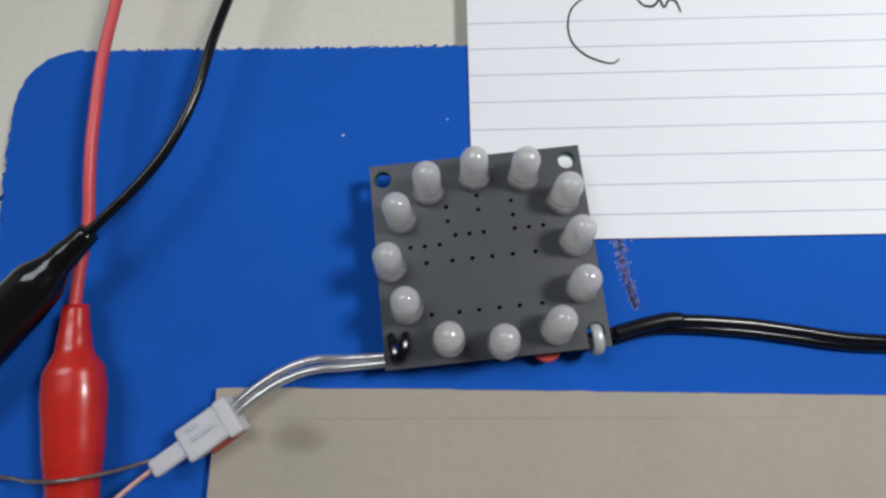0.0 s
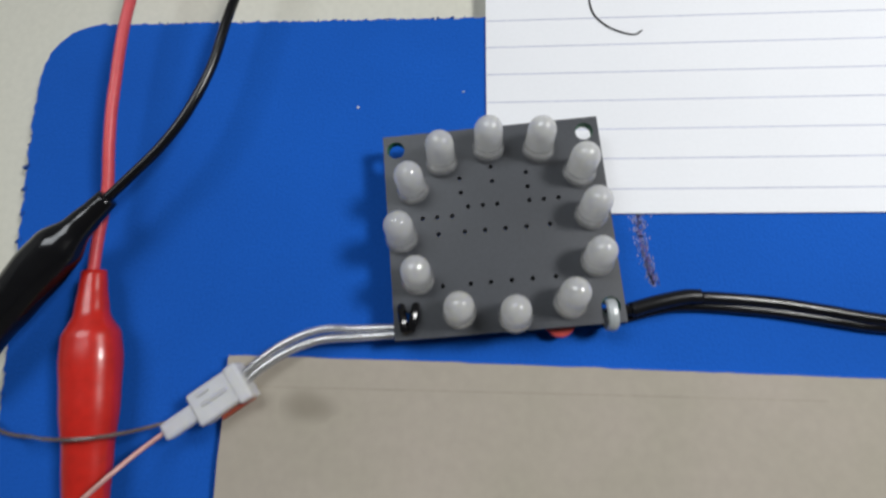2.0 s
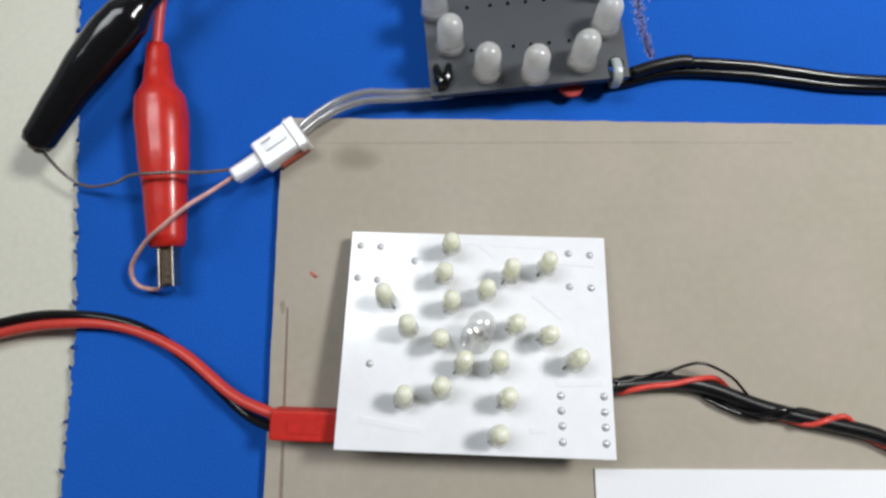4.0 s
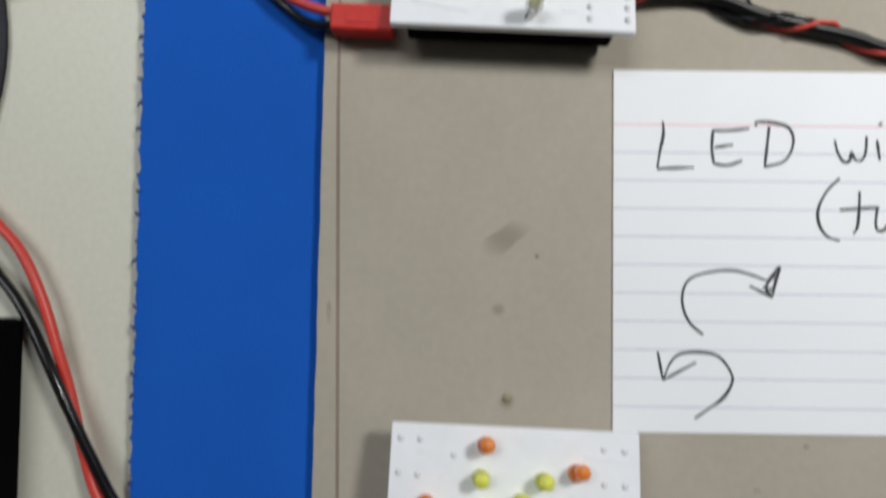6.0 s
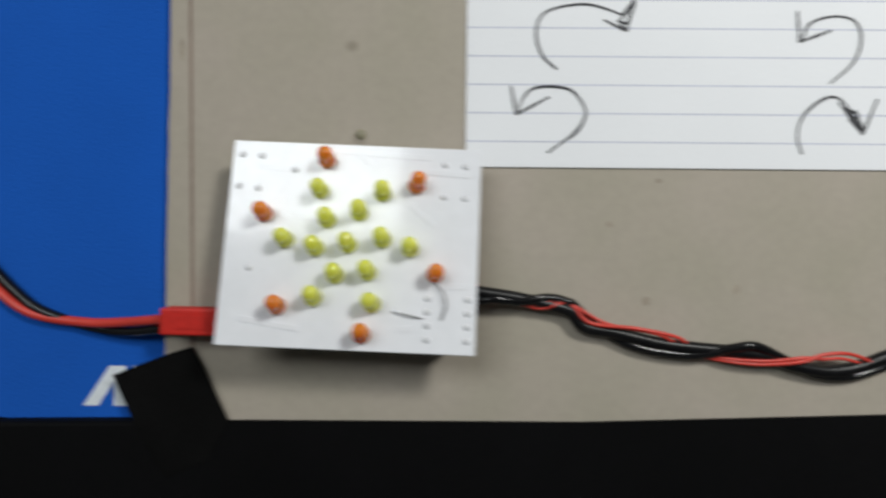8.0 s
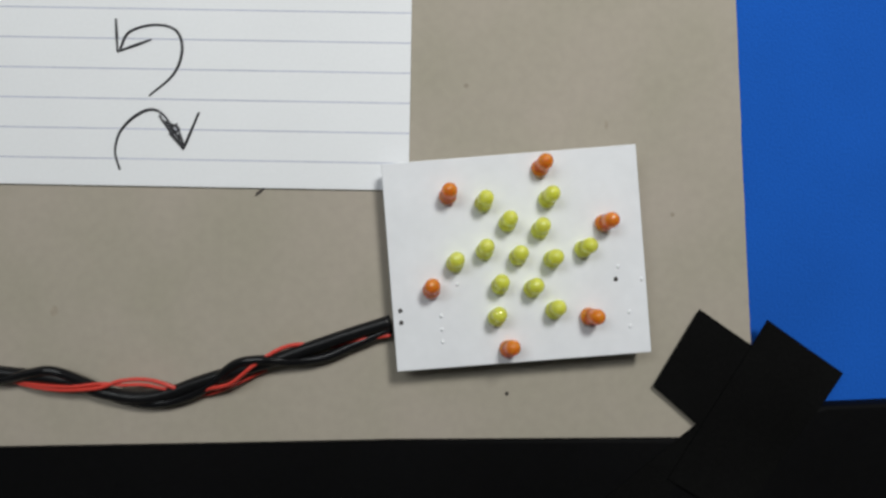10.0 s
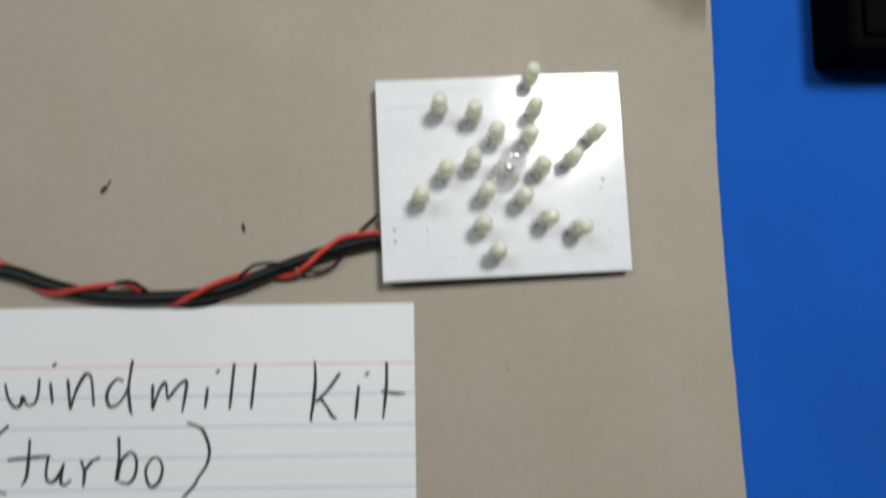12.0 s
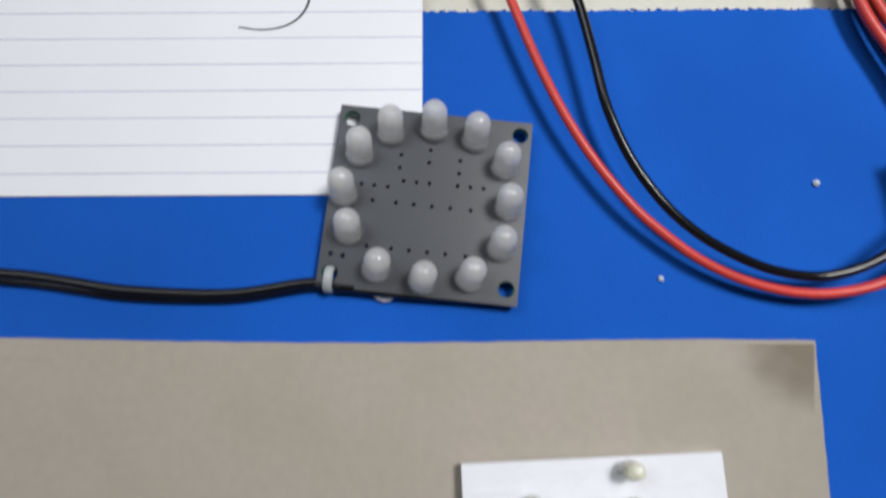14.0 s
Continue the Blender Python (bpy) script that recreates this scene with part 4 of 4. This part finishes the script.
cable("link_cable", "black sleeved cable twisted with thin red wires on cardboard", [
    ("sleeve", line_cd + [(24.7, -109.2, 3.8), (31.5, -110.5, 3.8), (40.4, -112.5, 3.9), (48.4, -113.4, 3.9), (57.1, -114.1, 3.9), (62.5, -115, 3.9), (67.9, -116.8, 3.9), (74.6, -117.8, 3.9), (80.6, -116.9, 3.9), (87.2, -114.4, 4), (95.2, -111.8, 4.2), (101.8, -109.8, 4.3), (108.3, -107.4, 4.3), (116.9, -104.3, 4.4), (124.1, -101.9, 4.5)], 1.3, SLEEVE),
    ("black_wire", wound(line_cd, 3.6, 0.8, 1.4, 0.8) + [(28.3, -109.9, 3.2), (34.6, -113, 3.4), (40.9, -114.4, 3.6), (47.9, -114.7, 4), (54.4, -113.1, 5), (59.2, -112.6, 5.2), (65.3, -115.2, 4.2), (71.8, -118.4, 3.6), (79.8, -118.8, 3.6), (87.9, -115.8, 4), (94, -110.8, 5.2), (99.3, -109.6, 5.6), (105.1, -110, 4.4), (111, -109.3, 3.8), (116.9, -106.8, 3.6), (124.2, -103.5, 3.8)], 0.95, BLACK_WIRE),
    ("red_wire", wound(line_cd, 2.0, 0.9, 1.4, 0.9) + [(25.8, -108.3, 5), (34.9, -109.2, 5.6), (43.8, -111.2, 5), (47.9, -114.7, 3), (53.9, -115.9, 4), (60.3, -116.4, 4.6), (68, -115.6, 5.6), (72.6, -114.1, 5.6), (77.7, -113.9, 5.4), (82.2, -115.4, 4.8), (84.9, -117.6, 2.9), (88.7, -115.7, 4.6), (93.5, -114.3, 5.6), (98.1, -110.6, 6), (102.5, -107.7, 5), (106.4, -106.7, 4.4), (111.6, -107.3, 3.2), (117.6, -105.7, 4), (124.2, -104.6, 4.2)], 0.4, RED_WIRE),
    ("red_wire", wound(line_cd, 2.9, 0.8, 1.6, 0.8) + [(29.4, -108.5, 4.6), (39.4, -110.4, 5.4), (46.6, -114, 3.2), (54, -115.4, 4.2), (61.8, -115.6, 5), (68.6, -114.8, 5.4), (72.5, -115, 5.4), (76.4, -114.9, 5.2), (80.7, -115.9, 4.4), (86.2, -117.4, 2.8), (91.8, -115.9, 3.6), (99.6, -112.1, 2.9)], 0.34, RED_WIRE)], group="link cables")
line_af = [(-26, 73.6, 2.4), (-8, 74.6, 2.4), (5.9, 76.2, 2.6), (10.1, 77.0, 2.7), (19.8, 79.2, 2.6), (33.3, 78.6, 2.2), (43, 77.2, 2.1), (54.7, 75.4, 2.1), (74.6, 74.6, 2.1), (90.0, 76.6, 2.5), (96.6, 76.0, 2.6), (108, 74.6, 2.4), (122, 73.5, 2.4)]
cable("link_cable", "thick glossy black cable pair lying on the blue mat", [
    ("cable", [(x, y + 0.3, z) for x, y, z in line_af], 1.1, BLACK_WIRE),
    ("cable", [(x, y - 0.7 - 0.35 * math.sin(x * 0.05), 1.0) for x, y, z in line_af[2:11]], 1.0, BLACK_WIRE),
    ("sleeve", [(10.6, 77.3, 2.8), (15, 78.6, 3.0), (19.8, 79.6, 2.9), (22.6, 79.7, 2.7)], 1.3, SLEEVE)], group="link cables")

# ---- battery leads ----
cable("battery_lead", "red and black battery lead running off the mat", [
    ("red_wire", [(-58.6, 10.0, 5.6), (-67.8, 13.6, 4.2), (-79.2, 21.4, 2.2), (-90.6, 26.0, 1.6), (-102.0, 27.0, 1.6), (-119.0, 24.6, 0.0), (-150, 14, 0.2), (-190, 2, 0.2)], 1.05, RED_WIRE),
    ("black_wire", [(-58.8, 7.6, 5.2), (-66.0, 10.0, 2.4), (-76, 18.0, 1.2), (-88, 26.0, 1.2), (-102.0, 28.6, 1.2), (-119.0, 26.9, -0.6), (-150, 16.5, 0.0), (-190, 5, 0.0)], 1.05, BLACK_WIRE)], group="battery leads")
cable("battery_lead", "red and black battery lead curving over the mat edge", [
    ("red_wire", [(-59.0, -108.0, 6.2), (-70.2, -109.3, 3.2), (-80.0, -109.7, 1.6), (-91.9, -107.9, 1.2), (-100.1, -102.1, 1.2), (-107.7, -92.8, 1.2), (-112.2, -82.3, 0.4), (-115.8, -70.4, -0.2), (-118.6, -60.4, 0.4), (-121.9, -50.2, 0.6), (-126.5, -40.6, 0.6), (-131.8, -34.6, 0.4), (-142.0, -25.5, -0.8), (-165, -14, -1.8)], 1.05, RED_WIRE),
    ("black_wire", [(-59.0, -110.0, 5.4), (-74.3, -111.5, 1.4), (-88.4, -107.9, 1.2), (-95.4, -103.3, 1.2), (-103.6, -94.2, 1.4), (-109.6, -83.0, 1.8), (-113.6, -74.6, 2.2), (-118.0, -65.6, 2.2), (-124.6, -54.4, 0.9), (-131.0, -46.4, 0.0), (-142, -37.0, -1.4), (-172, -20, -1.9)], 1.05, BLACK_WIRE)], group="battery leads")

# ---- crocodile clips ----


def clip_boot(points, width, mat, parent):
    """A soft plastic boot, flattened and swollen in the middle."""
    shape = [(0, 0.42), (0.08, 0.46), (0.2, 0.56), (0.36, 0.95), (0.48, 1.0), (0.62, 0.94), (0.8, 0.78), (0.97, 0.70), (1, 0.6)]

    def taper(u):
        for (a, ra), (b, rb) in zip(shape, shape[1:]):
            if u <= b:
                k = (u - a) / (b - a)
                k = k * k * (3 - 2 * k)
                return ra + (rb - ra) * k
        return shape[-1][1]
    return part("boot", tube_bm(points, width, 20, 10, flat=0.8, taper=taper), mat, parent, smooth=True)


red = thing("crocodile_clip", "red-booted crocodile clip gripping a thin pink wire", "clip", group="crocodile clips")
clip_boot([(-86.9, 83.8, 4.6), (-86.0, 75.0, 4.6), (-84.8, 67.0, 4.6), (-83.4, 54.0, 4.4), (-82.4, 41.8, 4.0)], 5.3, RED_PVC, red)
part("jaw", box_bm(-1.25, 1.25, -8.6, 1.5, 0.2, 1.3, 0.3, 1), CLIP_METAL, red, "dull steel jaw").matrix_basis = p3(-82.2, 42.8, 3.9, 3, 0, 5)
part("jaw", box_bm(-1.1, 1.1, -8.2, 1.5, -1.6, -0.5, 0.3, 1), CLIP_METAL, red).matrix_basis = p3(-82.2, 42.8, 3.6, -6, 0, 5)
part("cord", tube_bm([(-86.9, 83.0, 4.8), (-86.6, 90.0, 5.2), (-85.6, 99.0, 6.0), (-85.4, 108.0, 7.6), (-85.2, 118.0, 8.6), (-84.4, 137.2, 9.0), (-80.0, 165.0, 8.0), (-66, 210, 1.0)], 1.0, 12, 8), PINK_WIRE, red, "pinkish red cord", smooth=True)
for dx in (-1.35, 1.35):
    part("jaw_edge", box_bm(dx - 0.18, dx + 0.18, -8.8, 1.5, -1.4, 1.5, 0.08, 1), DULL_METAL, red, "bright steel jaw edge").matrix_basis = p3(-82.2, 42.8, 3.9, 1, 0, 5)
black = thing("crocodile_clip", "black-booted crocodile clip lying over the mat edge", "clip", group="crocodile clips")
clip_boot([(-82.6, 96.4, 9.4), (-88.6, 90.0, 9.0), (-94.6, 83.0, 8.4), (-102.0, 73.5, 7.2), (-109.6, 62.6, 5.6)], 4.7, BLACK_PVC, black)
part("jaw", box_bm(-1.4, 1.4, -2.0, 1.5, -0.8, 0.9, 0.3, 1), CLIP_METAL, black, "dull steel jaw").matrix_basis = p3(-109.2, 63.2, 5.2, 8, 0, -36)
part("cord", tube_bm([(-83.4, 95.6, 9.4), (-79.0, 100.4, 9.4), (-74.1, 106.0, 9.4), (-69.8, 112.8, 9.4), (-66.1, 122.6, 9.2), (-63.3, 136.4, 9.0), (-57.0, 162.0, 7.0), (-46, 205, 0.5)], 0.9, 12, 8), BLACK_WIRE, black, "black cord", smooth=True)

# ---- small clear connector on the ring board's lead ----
jst = thing("wire_connector", "small translucent white wire connector with clear leads", "connector")
body = part("housing", box_bm(-4.6, 3.4, -3.0, 3.0, -1.9, 1.9, 0.35, 1), NYLON, jst)
body.matrix_basis = p3(-60.6, 62.0, 4.6, 0, 0, 35)
part("rib", box_bm(-2.5, 2.2, -0.35, 0.35, 1.9, 2.3, 0.1, 1), NYLON, body)
part("rib", box_bm(-2.6, -0.4, 1.5, 2.1, 1.9, 2.35, 0.1, 1), NYLON, body)
part("collar", box_bm(3.0, 5.4, -3.6, 3.2, -2.1, 2.1, 0.3, 1), NYLON, body)
part("shroud", box_bm(-11.0, -4.4, -1.6, 1.6, -1.3, 1.3, 0.6, 2), NYLON, body, "clear shrink sleeve")
part("latch", box_bm(-2.0, 4.6, -3.7, -2.95, -1.9, -0.5, 0.2, 1), BROWN_LATCH, body, "red-brown side latch")
for dy in (-0.85, 0.95):
    part("lead", tube_bm([(-56.8, 64.7 + dy * 0.9, 4.8), (-53.0, 68.0 + dy, 4.6), (-48.6, 70.8 + dy, 4.2), (-43.4, 72.6 + dy, 3.6), (-37.0, 72.9 + dy * 0.8, 3.0), (-26.0, 73.6 + dy * 0.6, 2.6)], 0.78, 10, 8), CLEAR_WIRE, jst, "clear lead", smooth=True)
    part("core", tube_bm([(-56.8, 64.7 + dy * 0.9, 4.8), (-53.0, 68.0 + dy, 4.6), (-48.6, 70.8 + dy, 4.2), (-43.4, 72.6 + dy, 3.6), (-37.0, 72.9 + dy * 0.8, 3.0), (-26.0, 73.6 + dy * 0.6, 2.6)], 0.36, 6, 8), METAL, jst, "tinned wire core", smooth=True)
part("lead", tube_bm([(-67.0, 57.6, 4.4), (-69.3, 56.2, 4.3), (-73.6, 52.6, 5.5), (-76.5, 49.0, 8.6), (-80.6, 45.0, 9.2), (-85.4, 42.2, 6.5), (-89.5, 38.0, 3.5), (-88.8, 34.6, 2.4), (-85.0, 33.6, 2.6), (-82.6, 34.8, 3.4)], 0.45, 8, 8), THIN_PINK, jst, "thin pink lead", smooth=True)
part("lead", tube_bm([(-67.0, 58.2, 4.4), (-71.0, 57.0, 5.2), (-75.0, 56.0, 7.2), (-79.0, 55.4, 9.4), (-83.0, 55.1, 9.9), (-87.5, 55.0, 9.0), (-94.0, 54.6, 4.5), (-101.0, 54.8, 2.2), (-106.0, 57.6, 2.6), (-110.0, 62.9, 5.0)], 0.34, 8, 8), THIN_DARK, jst, "thin brownish lead", smooth=True)

# ---- loose wires and box on the mat's far side ----
cable("power_lead", "loose red and black power wires looping over the mat", [
    ("red_wire", [(118.0, 175.0, 5.0), (126.0, 150.0, 6.0), (131.3, 135.2, 6.2), (136.2, 122.0, 6.0), (141.4, 110.4, 5.8), (147.2, 100.6, 5.4), (154.0, 91.8, 5.0), (160.4, 85.8, 4.6), (167.5, 80.6, 4.2), (176.0, 76.6, 4.0), (185.2, 74.4, 4.2), (193.4, 74.4, 5.0), (201.4, 76.6, 6.5), (210, 82, 8.5)], 1.0, RED_WIRE),
    ("black_wire", [(130.0, 172.0, 7.0), (139.0, 150.0, 8.0), (144.5, 134.4, 7.8), (147.4, 122.0, 7.4), (149.7, 111.1, 7.0), (154.0, 100.4, 6.6), (160.1, 91.5, 6.2), (166.0, 86.0, 5.8), (172.5, 82.0, 5.4), (180.0, 78.8, 5.2), (188.0, 77.4, 5.4), (194.4, 78.4, 6.6), (200.4, 81.4, 8.0), (212, 90, 10)], 1.0, BLACK_WIRE)], group="power leads")
cable("power_lead", "bundled red and black power wires at the mat's far corner", [
    ("red_wire", [(197, 165.0, 3.7), (202.5, 144.0, 4.6), (205.4, 132.0, 5), (210, 122.0, 5.4), (217, 108.0, 5.8), (227, 96, 5)], 1.1, RED_WIRE),
    ("red_wire", [(201, 165.0, 3.3), (206, 144.0, 3.7), (210, 132.5, 4.1), (215, 122.0, 4.6), (222, 110.0, 5), (231, 98, 4.1)], 1.1, RED_WIRE),
    ("black_wire", [(199.4, 165.0, 2.5), (204.6, 142.0, 3.3), (208, 130.0, 3.7), (212.5, 120.0, 3.7), (219, 108.0, 3.7), (229, 98, 3.3)], 1.1, BLACK_WIRE),
    ("black_wire", [(204, 165.0, 2.5), (209.6, 142.0, 2.9), (213, 130.0, 3.3), (218, 118.0, 3.3), (224, 108.0, 3.3)], 1.1, BLACK_WIRE)], group="power leads")


def black_box():
    b = thing("battery_case", "black plastic battery case lying on the mat", "case")
    part("shell", box_bm(209.5, 266, 46.0, 102.0, 0.0, 11.0, 1.6, 3), CASE_BLACK, b)
    part("lid", box_bm(211.5, 264, 48.5, 99.5, 11.0, 12.0, 0.5, 2), CASE_BLACK, b)
    part("lead", tube_bm([(209.4, 101.8, 9.0), (211.2, 95.0, 12.8), (214.0, 84.0, 13.0), (222.0, 70.0, 13.0)], 1.0, 10, 8), RED_WIRE, b, "red lead", smooth=True)


black_box()


def side_box():
    b = thing("dark_case", "dark plastic case standing on the desk beside the mat", "case")
    part("shell", box_bm(-190, -128.0, -117.0, -54.5, -3.0, 5.0, 1.4, 3), CASE_BLACK, b)
    part("lid", box_bm(-188, -130, -115, -56.5, 5.0, 6.0, 0.5, 2), PANEL_BLACK, b)


side_box()


def round_pad():
    b = thing("round_pad", "dark blue-black round pad lying flat on the desk", "pad", p3(-194.0, 6.0, -3.0))
    part("disc", lathe_bm([(0, 0), (59.4, 0), (60, 0.4), (60, 1.2), (59.3, 1.7), (56, 1.8), (0, 1.8)], 72), PAD_BLACK, b)


round_pad()


def front_panel():
    p = thing("black_panel", "matt black panel along the front edge of the mat", "panel")
    edge = [(420, -113), (240, -115.4), (210, -117.2), (195, -121.6), (182, -124.2), (125, -125.6), (92, -126.9), (25, -129.3), (-45, -129.7), (-98, -130.6), (-114, -129.0), (-420, -128.4)]
    bm = plate_bm(edge + [(-420, -260), (420, -260)], -3.0, 3.0)
    rim = [e for e in bm.edges if e.is_manifold and abs(e.verts[0].co.z - 0.003) < 1e-6 and abs(e.verts[1].co.z - 0.003) < 1e-6 and e.calc_face_angle(0) > 1]
    bmesh.ops.bevel(bm, geom=rim, offset=0.0008, segments=2, affect="EDGES", profile=0.5)
    part("slab", bm, PANEL_BLACK, p)


front_panel()


def tape_strip(label, outline, z):
    t = thing("tape_strip", label, "tape", group="black tape strips")
    part("strip", plate_bm(outline, z, z + 0.25), TAPE, t)


tape_strip("black cloth tape holding the cardboard corner to the mat", [(-73.2, -120.4), (-68.0, -118.3), (-61.0, -115.6), (-56.6, -114.3), (-52.6, -122.0), (-48.9, -129.8), (-53, -138), (-62, -142), (-68.5, -130.5)], 3.02)
tape_strip("black cloth tape across the cardboard corner", [(184.7, -98.6), (189.6, -101.9), (195.2, -105.6), (189, -118), (177, -140), (167, -136), (184.5, -121.3), (180.0, -117.4), (175.9, -113.9)], 3.02)
tape_strip("black cloth tape stuck beside the cardboard corner", [(197.9, -100.4), (205.0, -105.3), (212.9, -110.6), (208.4, -117.6), (203, -125), (193, -140), (179, -132), (194.9, -105.6)], 3.3)


def crumb(label, x, y, s):
    c = thing("crumb", label, "crumb", p3(x, y, 0.0, 0, 0, rng.uniform(0, 180)), group="crumbs on the mat")
    part("grain", lathe_bm([(0, 0), (0.55 * s, 0.1), (0.7 * s, 0.5 * s), (0.35 * s, 0.95 * s), (0, 1.1 * s)], 6), CRUMB, c)


crumb("pale crumb on the blue mat", 160.8, 77.6, 0.9)
crumb("pale crumb on the blue mat", 194.2, 97.2, 1.1)

glue = thing("glue_drop", "yellowish dried drop of glue on the cardboard", "glue")
part("drop", lathe_bm([(1.1, 0), (1.0, 0.18), (0.5, 0.34), (0, 0.38)], 9), DRIED_GLUE, glue, smooth=True).matrix_basis = p3(-22.0, -69.6, 2.25, 0, 0, 20)
